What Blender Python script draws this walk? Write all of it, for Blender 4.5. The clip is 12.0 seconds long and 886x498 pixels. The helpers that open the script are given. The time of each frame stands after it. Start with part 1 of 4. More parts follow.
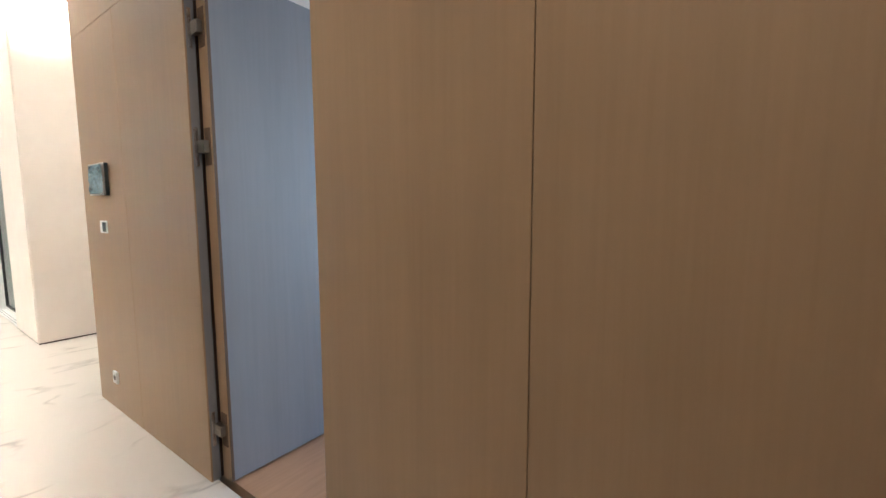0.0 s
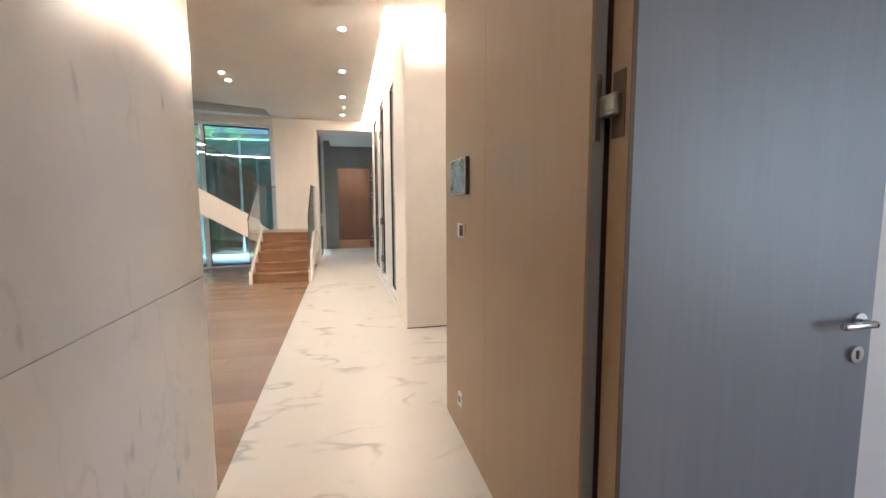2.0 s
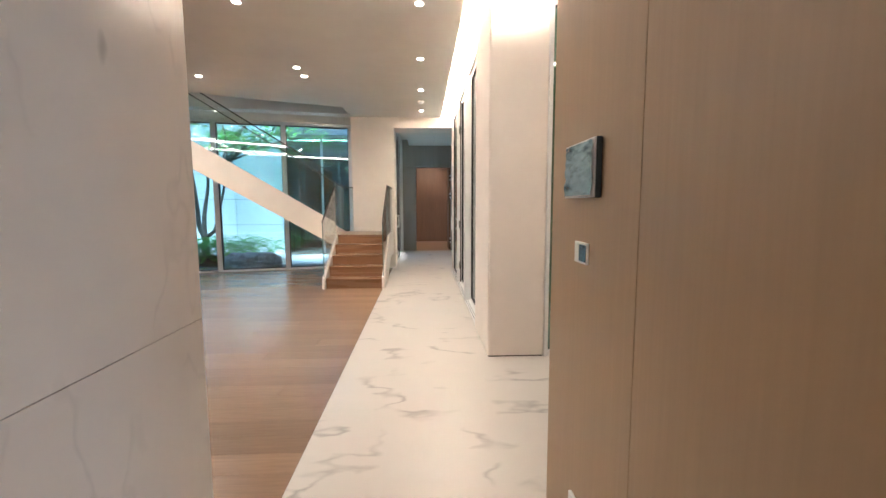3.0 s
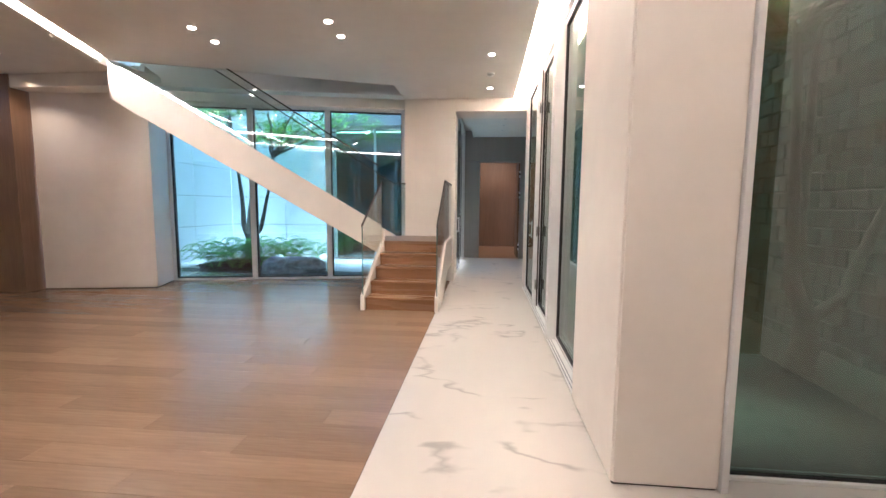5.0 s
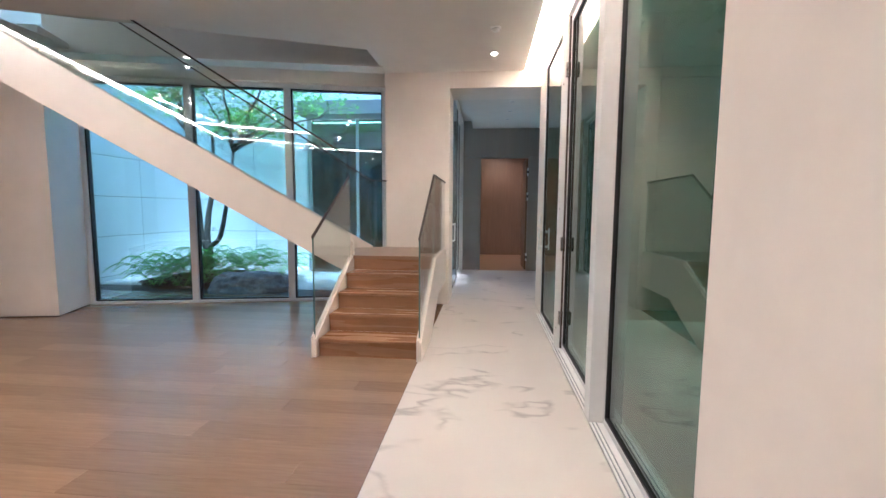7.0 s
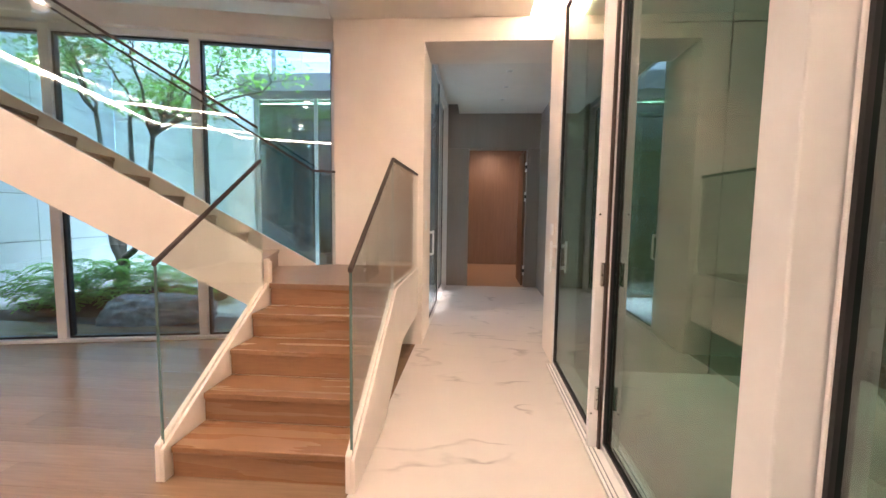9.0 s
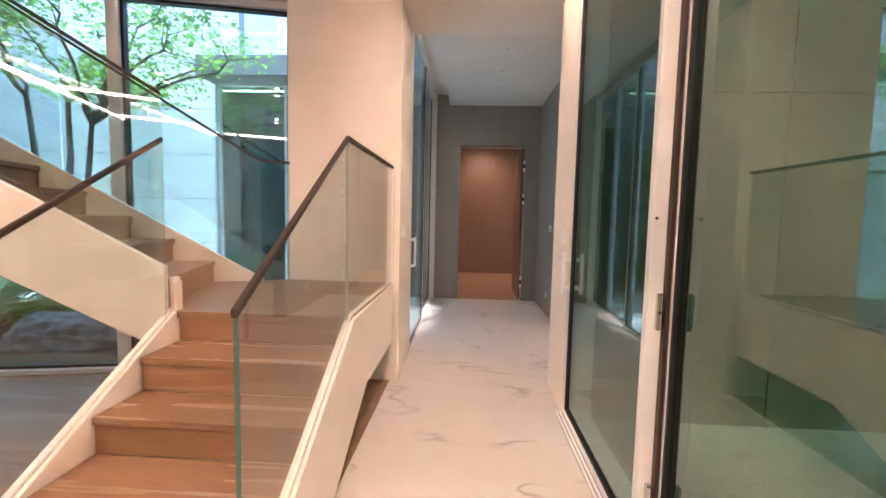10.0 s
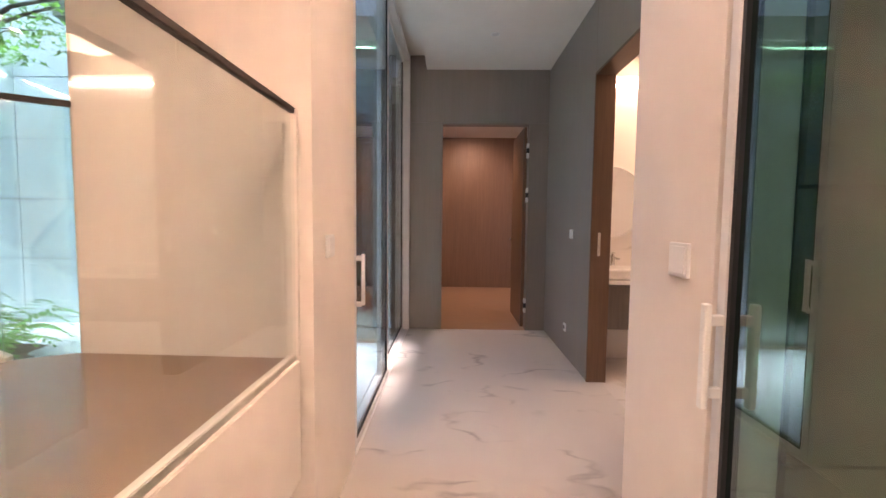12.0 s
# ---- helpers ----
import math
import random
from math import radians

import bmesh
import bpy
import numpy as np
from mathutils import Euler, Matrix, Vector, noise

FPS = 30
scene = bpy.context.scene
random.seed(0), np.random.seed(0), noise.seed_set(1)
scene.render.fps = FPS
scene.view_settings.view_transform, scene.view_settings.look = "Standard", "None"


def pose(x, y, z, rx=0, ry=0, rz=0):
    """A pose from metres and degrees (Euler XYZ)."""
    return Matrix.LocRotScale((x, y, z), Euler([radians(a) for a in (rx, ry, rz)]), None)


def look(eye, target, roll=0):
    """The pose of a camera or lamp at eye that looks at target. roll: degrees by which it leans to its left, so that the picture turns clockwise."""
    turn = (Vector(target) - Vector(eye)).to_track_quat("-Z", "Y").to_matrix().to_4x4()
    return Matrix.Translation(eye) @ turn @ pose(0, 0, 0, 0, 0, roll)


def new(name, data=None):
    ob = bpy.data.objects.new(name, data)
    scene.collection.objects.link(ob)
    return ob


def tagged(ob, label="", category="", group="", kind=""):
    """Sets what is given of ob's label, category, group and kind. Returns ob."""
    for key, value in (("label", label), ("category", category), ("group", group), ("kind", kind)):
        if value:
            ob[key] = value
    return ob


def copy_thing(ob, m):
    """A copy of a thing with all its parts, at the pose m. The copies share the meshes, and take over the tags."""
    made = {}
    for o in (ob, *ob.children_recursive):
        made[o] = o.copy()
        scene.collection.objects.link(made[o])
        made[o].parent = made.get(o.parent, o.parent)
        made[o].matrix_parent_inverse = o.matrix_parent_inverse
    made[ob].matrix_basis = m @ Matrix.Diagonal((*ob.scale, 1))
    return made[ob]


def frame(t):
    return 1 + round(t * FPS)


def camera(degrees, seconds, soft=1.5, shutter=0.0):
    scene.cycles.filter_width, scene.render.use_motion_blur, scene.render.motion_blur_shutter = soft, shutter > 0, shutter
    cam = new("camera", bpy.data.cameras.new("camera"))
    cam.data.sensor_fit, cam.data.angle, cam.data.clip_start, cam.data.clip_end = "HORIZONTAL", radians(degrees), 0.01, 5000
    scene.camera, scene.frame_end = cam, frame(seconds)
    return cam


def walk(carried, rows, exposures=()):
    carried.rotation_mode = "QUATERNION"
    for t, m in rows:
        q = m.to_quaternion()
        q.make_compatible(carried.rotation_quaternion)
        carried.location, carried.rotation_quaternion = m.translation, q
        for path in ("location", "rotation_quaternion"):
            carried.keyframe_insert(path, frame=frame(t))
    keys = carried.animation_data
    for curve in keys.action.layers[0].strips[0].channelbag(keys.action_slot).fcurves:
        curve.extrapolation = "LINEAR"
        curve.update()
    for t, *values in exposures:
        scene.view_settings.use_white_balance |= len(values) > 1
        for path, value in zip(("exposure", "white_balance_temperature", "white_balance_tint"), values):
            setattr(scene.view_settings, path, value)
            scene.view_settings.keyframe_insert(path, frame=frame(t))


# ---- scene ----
# ---- camera ----
cam = camera(92.5, 12.0)
PATH = [
    (0, (0.176, 0.447, 1.367), (-1.001, 2.05, 1.163), -0.2),
    (0.3, (0.11, 0.466, 1.342), (-1.309, 1.863, 1.155), 0.0),
    (0.5, (0.027, 0.525, 1.341), (-1.513, 1.786, 1.148), -0.1),
    (1, (-0.261, 0.595, 1.348), (-2.002, 1.557, 1.147), -0.3),
    (1.5, (-0.555, 0.658, 1.373), (-2.41, 1.377, 1.168), -0.1),
    (2, (-0.874, 0.708, 1.382), (-2.811, 1.161, 1.176), -0.3),
    (2.5, (-1.231, 0.733, 1.401), (-3.204, 0.989, 1.194), -0.2),
    (3, (-1.663, 0.773, 1.413), (-3.65, 0.866, 1.209), -0.2),
    (3.5, (-2.079, 0.754, 1.41), (-4.068, 0.721, 1.208), 0.1),
    (5.5, (-3.789, 0.681, 1.416), (-5.769, 0.481, 1.216), 0.5),
    (6, (-4.201, 0.667, 1.406), (-6.181, 0.465, 1.211), 0.5),
    (6.5, (-4.643, 0.68, 1.403), (-6.624, 0.48, 1.214), 0.4),
    (8.5, (-6.413, 0.656, 1.427), (-8.398, 0.489, 1.248), 0.7),
    (9, (-6.878, 0.682, 1.425), (-8.865, 0.537, 1.248), 0.8),
    (9.5, (-7.337, 0.696, 1.411), (-9.326, 0.566, 1.248), 1.1),
    (10, (-7.783, 0.709, 1.41), (-9.773, 0.596, 1.255), 1.3),
    (10.5, (-8.301, 0.727, 1.42), (-10.293, 0.636, 1.271), 1.3),
    (11, (-8.748, 0.706, 1.4), (-10.741, 0.63, 1.262), 0.8),
    (11.5, (-9.232, 0.697, 1.408), (-11.227, 0.647, 1.274), 1.1),
    (12, (-9.63, 0.694, 1.386), (-11.625, 0.652, 1.254), 0.6),
]
EXPOSURES = [(0, 3.3, 5350, 4), (1, 3.0, 5400, 5), (1.5, 2.98, 5430, 5), (2, 2.85, 5750, 8), (2.5, 2.78, 6000, 8), (3.5, 2.62, 5450, 11), (5, 2.65, 5550, 13), (6, 2.6, 5400, 15), (6.5, 2.38, 5250, 16), (7, 2.5, 5400, 14), (8.5, 2.75, 6100, 20), (9, 2.8, 6700, 24),
             (9.5, 2.88, 6550, 25), (10.5, 2.88, 6850, 30), (11, 2.87, 6350, 26), (11.5, 2.93, 6550, 32), (12, 2.85, 7200, 36)]
walk(cam, [(t, look(eye, target, roll)) for t, eye, target, roll in PATH], EXPOSURES)

# ---- light ----
world = bpy.data.worlds.new("sky")
scene.world = world
world.use_nodes = True
wn = world.node_tree.nodes
sky = wn.new("ShaderNodeTexSky")
sky.sky_type, sky.sun_disc = "NISHITA", False
sky.sun_elevation, sky.sun_rotation = radians(80), radians(90)
wn["Background"].inputs["Strength"].default_value = 0.15
world.node_tree.links.new(sky.outputs["Color"], wn["Background"].inputs["Color"])

CEIL = 3.35
WARM = (1.0, 0.80, 0.61)


def lamp(name, kind, m, energy, color, **values):
    data = bpy.data.lights.new(name, kind)
    data.energy, data.color = energy, color
    if kind == "AREA":
        data.shape, data.size, data.size_y = "RECTANGLE", values["size"], values["size_y"]
    if kind == "SPOT":
        data.spot_size, data.spot_blend, data.shadow_soft_size = radians(values["cone"]), 0.9, 0.07
    if kind == "SUN":
        data.angle = radians(values["angle"])
    ob = new(name, data)
    ob.matrix_world = m
    return ob


lamp("sun", "SUN", look((0, 0, 20), (-2.4, 0.1, 0)), 3.8, (1.0, 0.96, 0.9), angle=12)
SPOTS = [(0.19, 0.755), (-1.35, 0.755), (-4.43, 0.755), (-5.97, 0.755), (-7.52, 0.755), (-9.05, 0.755), (-10.61, 0.755), (-4.6, 2.46),
         (-8.34, -0.985), (-7.94, -0.985), (-8.39, -2.555), (-7.98, -2.555), (-6.0, -0.985), (-5.6, -0.985), (-6.0, -2.555), (-5.6, -2.555)]
SPOT_POWER = {0.19: 11.0, -1.35: 10.5, -4.43: 7.0, -5.97: 9.0, -10.61: 9.0, -4.6: 3.0}
SPOT_CONE = {0.19: 120, -1.35: 95, -4.43: 150}
for sx, sy in SPOTS:
    lamp("spot_lamp", "SPOT", look((sx, sy, CEIL - 0.02), (sx, sy, 0)), SPOT_POWER.get(sx, 8.0) if sy > 0 else 6.0, WARM, cone=SPOT_CONE.get(sx, 150))
# light lines lying in the ceiling coves, shining up
lamp("cove_lamp", "AREA", look((-8.4, 1.125, 3.385), (-8.4, 1.44, 3.43)), 64, WARM, size=6.0, size_y=0.05)
lamp("cove_lamp", "AREA", look((-5.29, 1.55, 3.48), (-5.48, 1.55, 3.53)), 22, WARM, size=0.05, size_y=0.7)
lamp("cove_lamp", "AREA", pose(-6.9, -3.78, 3.475, 180, 0, 20), 30, WARM, size=4.2, size_y=0.05)
lamp("spot_lamp", "SPOT", look((-9.12, -6.1, 3.30), (-9.3, -6.1, 0)), 7, (1.0, 0.74, 0.5), cone=120)
# far rooms behind the doorways
lamp("hall_lamp", "SPOT", look((-17.2, 1.05, 3.05), (-18.5, 1.05, 1.3)), 14, (1.0, 0.72, 0.5), cone=120)
lamp("hall_lamp", "SPOT", look((-16.3, 0.9, 3.05), (-16.3, 0.9, 0)), 16, (1.0, 0.72, 0.5), cone=120)
lamp("bath_lamp", "AREA", look((-13.3, 2.7, 2.9), (-13.6, 2.6, 0)), 3, (1.0, 0.74, 0.48), size=0.8, size_y=0.8)


# ---- materials ----
def material(name, color, rough=0.5, metal=0.0, color2=None, scale=8.0, stretch=(1, 1, 1), bump=0.0, detail=6.0, spec=0.5,
             fine=0.0, low=0.35, high=0.65, per_object=0.0, coat=0.0):
    m = bpy.data.materials.new(name)
    m.use_nodes = True
    nt = m.node_tree
    n, l = nt.nodes, nt.links
    b = n["Principled BSDF"]
    b.inputs["Base Color"].default_value = (*color, 1)
    b.inputs["Roughness"].default_value = rough
    b.inputs["Metallic"].default_value = metal
    b.inputs["Specular IOR Level"].default_value = spec
    b.inputs["Coat Weight"].default_value = coat
    b.inputs["Coat Roughness"].default_value = 0.08
    if color2 is None:
        return m
    tc, mp = n.new("ShaderNodeTexCoord"), n.new("ShaderNodeMapping")
    mp.inputs["Scale"].default_value = stretch
    l.new(tc.outputs["Object"], mp.inputs["Vector"])
    nz = n.new("ShaderNodeTexNoise")
    nz.inputs["Scale"].default_value, nz.inputs["Detail"].default_value = scale, detail
    nz.inputs["Roughness"].default_value = 0.6
    l.new(mp.outputs["Vector"], nz.inputs["Vector"])
    rp = n.new("ShaderNodeValToRGB")
    rp.color_ramp.elements[0].position, rp.color_ramp.elements[1].position = low, high
    rp.color_ramp.elements[0].color, rp.color_ramp.elements[1].color = (*color, 1), (*color2, 1)
    l.new(nz.outputs["Fac"], rp.inputs["Fac"])
    out = rp.outputs["Color"]
    # a second, larger drift of tone
    nb = n.new("ShaderNodeTexNoise")
    nb.inputs["Scale"].default_value, nb.inputs["Detail"].default_value = scale * 0.13, 3.0
    l.new(mp.outputs["Vector"], nb.inputs["Vector"])
    mr = n.new("ShaderNodeMapRange")
    mr.inputs["To Min"].default_value, mr.inputs["To Max"].default_value = 0.88, 1.12
    l.new(nb.outputs["Fac"], mr.inputs["Value"])
    last = mr.outputs["Result"]
    if per_object:
        oi, pr, mu = n.new("ShaderNodeObjectInfo"), n.new("ShaderNodeMapRange"), n.new("ShaderNodeMath")
        pr.inputs["To Min"].default_value, pr.inputs["To Max"].default_value = 1 - per_object, 1 + per_object
        l.new(oi.outputs["Random"], pr.inputs["Value"])
        mu.operation = "MULTIPLY"
        l.new(last, mu.inputs[0]), l.new(pr.outputs["Result"], mu.inputs[1])
        last = mu.outputs["Value"]
    mx = n.new("ShaderNodeVectorMath")
    mx.operation = "SCALE"
    l.new(out, mx.inputs[0]), l.new(last, mx.inputs["Scale"])
    l.new(mx.outputs["Vector"], b.inputs["Base Color"])
    if bump or fine:
        bp = n.new("ShaderNodeBump")
        bp.inputs["Strength"].default_value, bp.inputs["Distance"].default_value = 1.0, bump
        l.new(nz.outputs["Fac"], bp.inputs["Height"])
        l.new(bp.outputs["Normal"], b.inputs["Normal"])
    rr = n.new("ShaderNodeMapRange")
    rr.inputs["To Min"].default_value, rr.inputs["To Max"].default_value = rough * 0.85, min(1, rough * 1.15)
    l.new(nb.outputs["Fac"], rr.inputs["Value"])
    l.new(rr.outputs["Result"], b.inputs["Roughness"])
    return m


def marble(name, base, vein, scale, rough, amount=0.6, stretch=(1, 1, 1), cloud=0.06, marks=0.0, wide=0.018):
    """Pale stone with soft clouds and thin broken veins."""
    m = material(name, base, rough, spec=0.5)
    nt = m.node_tree
    n, l, b = nt.nodes, nt.links, nt.nodes["Principled BSDF"]
    tc, mp = n.new("ShaderNodeTexCoord"), n.new("ShaderNodeMapping")
    mp.inputs["Scale"].default_value = stretch
    mp.inputs["Rotation"].default_value = (0.25, 0.3, 0.45)
    l.new(tc.outputs["Object"], mp.inputs["Vector"])
    warp = n.new("ShaderNodeTexNoise")
    warp.inputs["Scale"].default_value, warp.inputs["Detail"].default_value = scale * 0.8, 5
    warp.inputs["Roughness"].default_value = 0.6
    l.new(mp.outputs["Vector"], warp.inputs["Vector"])
    mixv = n.new("ShaderNodeVectorMath")
    mixv.operation = "MULTIPLY_ADD"
    mixv.inputs[1].default_value = (0.5 / scale, 0.5 / scale, 0.5 / scale)
    l.new(warp.outputs["Color"], mixv.inputs[0]), l.new(mp.outputs["Vector"], mixv.inputs[2])
    vn = n.new("ShaderNodeTexNoise")
    vn.inputs["Scale"].default_value, vn.inputs["Detail"].default_value = scale, 3
    l.new(mixv.outputs["Vector"], vn.inputs["Vector"])
    ab = n.new("ShaderNodeMath")
    ab.operation = "SUBTRACT"
    ab.inputs[1].default_value = 0.5
    l.new(vn.outputs["Fac"], ab.inputs[0])
    a2 = n.new("ShaderNodeMath")
    a2.operation = "ABSOLUTE"
    l.new(ab.outputs["Value"], a2.inputs[0])
    line = n.new("ShaderNodeMapRange")
    line.inputs["From Min"].default_value, line.inputs["From Max"].default_value = 0.0, wide
    line.inputs["To Min"].default_value, line.inputs["To Max"].default_value = 1.0, 0.0
    l.new(a2.outputs["Value"], line.inputs["Value"])
    gate = n.new("ShaderNodeTexNoise")
    gate.inputs["Scale"].default_value, gate.inputs["Detail"].default_value = scale * 1.3, 2
    l.new(tc.outputs["Object"], gate.inputs["Vector"])
    gr = n.new("ShaderNodeMapRange")
    gr.inputs["From Min"].default_value, gr.inputs["From Max"].default_value = 0.46, 0.60
    l.new(gate.outputs["Fac"], gr.inputs["Value"])
    mul = n.new("ShaderNodeMath")
    mul.operation = "MULTIPLY"
    l.new(line.outputs["Result"], mul.inputs[0]), l.new(gr.outputs["Result"], mul.inputs[1])
    am = n.new("ShaderNodeMath")
    am.operation = "MULTIPLY"
    am.inputs[1].default_value = amount
    l.new(mul.outputs["Value"], am.inputs[0])
    mx = n.new("ShaderNodeMix")
    mx.data_type = "RGBA"
    mx.inputs["A"].default_value, mx.inputs["B"].default_value = (*base, 1), (*vein, 1)
    l.new(am.outputs["Value"], mx.inputs["Factor"])
    cl = n.new("ShaderNodeMapRange")
    cl.inputs["To Min"].default_value, cl.inputs["To Max"].default_value = 1 - cloud, 1 + cloud
    l.new(warp.outputs["Fac"], cl.inputs["Value"])
    sc = n.new("ShaderNodeVectorMath")
    sc.operation = "SCALE"
    l.new(mx.outputs["Result"], sc.inputs[0]), l.new(cl.outputs["Result"], sc.inputs["Scale"])
    last = sc.outputs["Vector"]
    if marks:
        # sparse short smudges
        mm = n.new("ShaderNodeMapping")
        mm.inputs["Scale"].default_value, mm.inputs["Rotation"].default_value = (9, 9, 3.2), (0.0, 0.35, 0.0)
        l.new(tc.outputs["Object"], mm.inputs["Vector"])
        mk = n.new("ShaderNodeTexNoise")
        mk.inputs["Scale"].default_value, mk.inputs["Detail"].default_value = 1.0, 2.0
        l.new(mm.outputs["Vector"], mk.inputs["Vector"])
        mr = n.new("ShaderNodeMapRange")
        mr.inputs["From Min"].default_value, mr.inputs["From Max"].default_value = 0.68, 0.76
        mr.inputs["To Min"].default_value, mr.inputs["To Max"].default_value = 1.0, 1.0 - marks
        l.new(mk.outputs["Fac"], mr.inputs["Value"])
        s2 = n.new("ShaderNodeVectorMath")
        s2.operation = "SCALE"
        l.new(last, s2.inputs[0]), l.new(mr.outputs["Result"], s2.inputs["Scale"])
        last = s2.outputs["Vector"]
    l.new(last, b.inputs["Base Color"])
    return m


def glass(name, tint, base=0.04, rough=0.0):
    """Thin sheet glass: clear through, with gloss that grows towards grazing angles."""
    m = bpy.data.materials.new(name)
    m.use_nodes = True
    nt = m.node_tree
    n, l = nt.nodes, nt.links
    n.remove(n["Principled BSDF"])
    tr, gl, lw, mx = n.new("ShaderNodeBsdfTransparent"), n.new("ShaderNodeBsdfGlossy"), n.new("ShaderNodeLayerWeight"), n.new("ShaderNodeMixShader")
    tr.inputs["Color"].default_value = (*tint, 1)
    gl.inputs["Roughness"].default_value = rough
    pw, sc = n.new("ShaderNodeMath"), n.new("ShaderNodeMath")
    pw.operation, sc.operation = "POWER", "MULTIPLY_ADD"
    pw.inputs[1].default_value = 5.0
    sc.inputs[1].default_value, sc.inputs[2].default_value = 1 - base, base
    lw.inputs["Blend"].default_value = 0.5
    l.new(lw.outputs["Facing"], pw.inputs[0]), l.new(pw.outputs["Value"], sc.inputs[0])
    l.new(sc.outputs["Value"], mx.inputs["Fac"])
    l.new(tr.outputs["BSDF"], mx.inputs[1]), l.new(gl.outputs["BSDF"], mx.inputs[2])
    l.new(mx.outputs["Shader"], n["Material Output"].inputs["Surface"])
    return m


def glow(name, color, strength):
    m = bpy.data.materials.new(name)
    m.use_nodes = True
    b = m.node_tree.nodes["Principled BSDF"]
    b.inputs["Base Color"].default_value = (0.8, 0.8, 0.8, 1)
    b.inputs["Emission Color"].default_value = (*color, 1)
    b.inputs["Emission Strength"].default_value = strength
    return m


M_WALLWOOD = material("oak_veneer", (0.325, 0.215, 0.118), 0.42, color2=(0.345, 0.229, 0.128), scale=9, stretch=(7, 7, 0.25), bump=0.0004)
M_WALLWOOD_EDGE = material("oak_edge", (0.13, 0.07, 0.04), 0.5, color2=(0.165, 0.09, 0.05), scale=9, stretch=(7, 7, 0.3))
M_WHITE = material("white_plaster", (0.80, 0.735, 0.665), 0.6, color2=(0.825, 0.76, 0.69), scale=5, bump=0.0002)
M_CEIL = material("ceiling_paint", (0.76, 0.72, 0.665), 0.75, color2=(0.785, 0.745, 0.69), scale=4)
M_STRING = material("white_lacquer", (0.80, 0.73, 0.655), 0.35, color2=(0.825, 0.755, 0.68), scale=5)
M_FRAME = material("white_aluminium", (0.72, 0.72, 0.71), 0.35, color2=(0.76, 0.76, 0.75), scale=6)
M_BLACK = material("black_gasket", (0.012, 0.012, 0.013), 0.5)
M_BROWNLINE = material("dark_brown_seal", (0.05, 0.028, 0.02), 0.45)
M_GREYDOOR = material("grey_laminate", (0.22, 0.22, 0.235), 0.45, color2=(0.235, 0.235, 0.25), scale=9, stretch=(6, 6, 0.3))
M_GREYWALL = material("grey_wall_panel", (0.27, 0.234, 0.20), 0.5, color2=(0.29, 0.25, 0.215), scale=8, stretch=(6, 6, 0.3))
M_BROWNWALL = material("walnut_panel", (0.17, 0.095, 0.055), 0.45, color2=(0.21, 0.12, 0.07), scale=9, stretch=(7, 7, 0.25))
M_MARBLE = marble("white_marble_floor", (0.57, 0.535, 0.495), (0.25, 0.235, 0.225), 1.7, 0.34, 0.75, (1.25, 0.55, 1), wide=0.026)
M_MARBLEWALL = marble("honed_marble_wall", (0.66, 0.605, 0.55), (0.38, 0.35, 0.33), 2.6, 0.16, 0.22, (1.2, 1.2, 0.6), marks=0.35)
M_BATHMARBLE = marble("bath_marble", (0.78, 0.74, 0.70), (0.5, 0.45, 0.4), 1.1, 0.2, 0.7)
M_PLANK = material("oak_floor", (0.21, 0.132, 0.08), 0.25, color2=(0.25, 0.158, 0.096), scale=10, stretch=(6, 0.35, 6), bump=0.0003, per_object=0.13, spec=0.5)
M_STEP = material("oak_step", (0.265, 0.138, 0.07), 0.27, color2=(0.30, 0.158, 0.08), scale=12, stretch=(8, 0.6, 8), bump=0.0004, per_object=0.05)
M_STEP_UP = material("oak_step_upper", (0.25, 0.145, 0.085), 0.30, color2=(0.285, 0.168, 0.10), scale=12, stretch=(0.6, 6, 6), bump=0.00005, per_object=0.05)
M_HANDRAIL = material("dark_walnut_rail", (0.04, 0.026, 0.02), 0.5, color2=(0.055, 0.034, 0.025), scale=10)
M_GLASS = glass("clear_glass", (0.93, 0.97, 0.955), 0.085)
M_WINGLASS = glass("window_glass", (0.69, 0.905, 1.0), 0.15)
M_GREENGLASS = glass("green_tinted_glass", (0.40, 0.60, 0.51), 0.20)
M_EDGE = material("glass_edge", (0.10, 0.17, 0.15), 0.15)
M_STONEJOINT = material("stone_joint", (0.30, 0.28, 0.255), 0.8)
M_SEAM = material("seam_shadow", (0.11, 0.065, 0.035), 0.6)
M_PALEEDGE = material("pale_glass_edge", (0.42, 0.46, 0.44), 0.3)
M_SPOT = glow("spot_glow", (1.0, 0.86, 0.70), 9.0)
M_LED = glow("led_strip", (1.0, 0.84, 0.66), 7.0)
M_COVELED = glow("cove_led_strip", (1.0, 0.84, 0.68), 24.0)
M_SLOTLED = glow("slot_led_strip", (1.0, 0.84, 0.68), 7.5)
M_CHROME = material("brushed_steel", (0.62, 0.61, 0.60), 0.25, 1.0)
M_STEEL = material("dark_steel", (0.30, 0.27, 0.23), 0.35, 1.0)
M_PLASTIC = material("white_plastic", (0.82, 0.82, 0.80), 0.35)
M_SCREEN = material("dark_screen", (0.03, 0.05, 0.06), 0.12)
M_FILM = material("wrinkled_film", (0.24, 0.33, 0.37), 0.15, color2=(0.03, 0.05, 0.07), scale=11, stretch=(0.8, 1, 2.6), bump=0.004, low=0.45, high=0.68)
M_COURT = material("court_panel", (0.76, 0.79, 0.80), 0.6, color2=(0.80, 0.83, 0.84), scale=3, bump=0.0003)
M_OLIVE = material("olive_panel", (0.118, 0.118, 0.08), 0.5, color2=(0.133, 0.133, 0.09), scale=3)
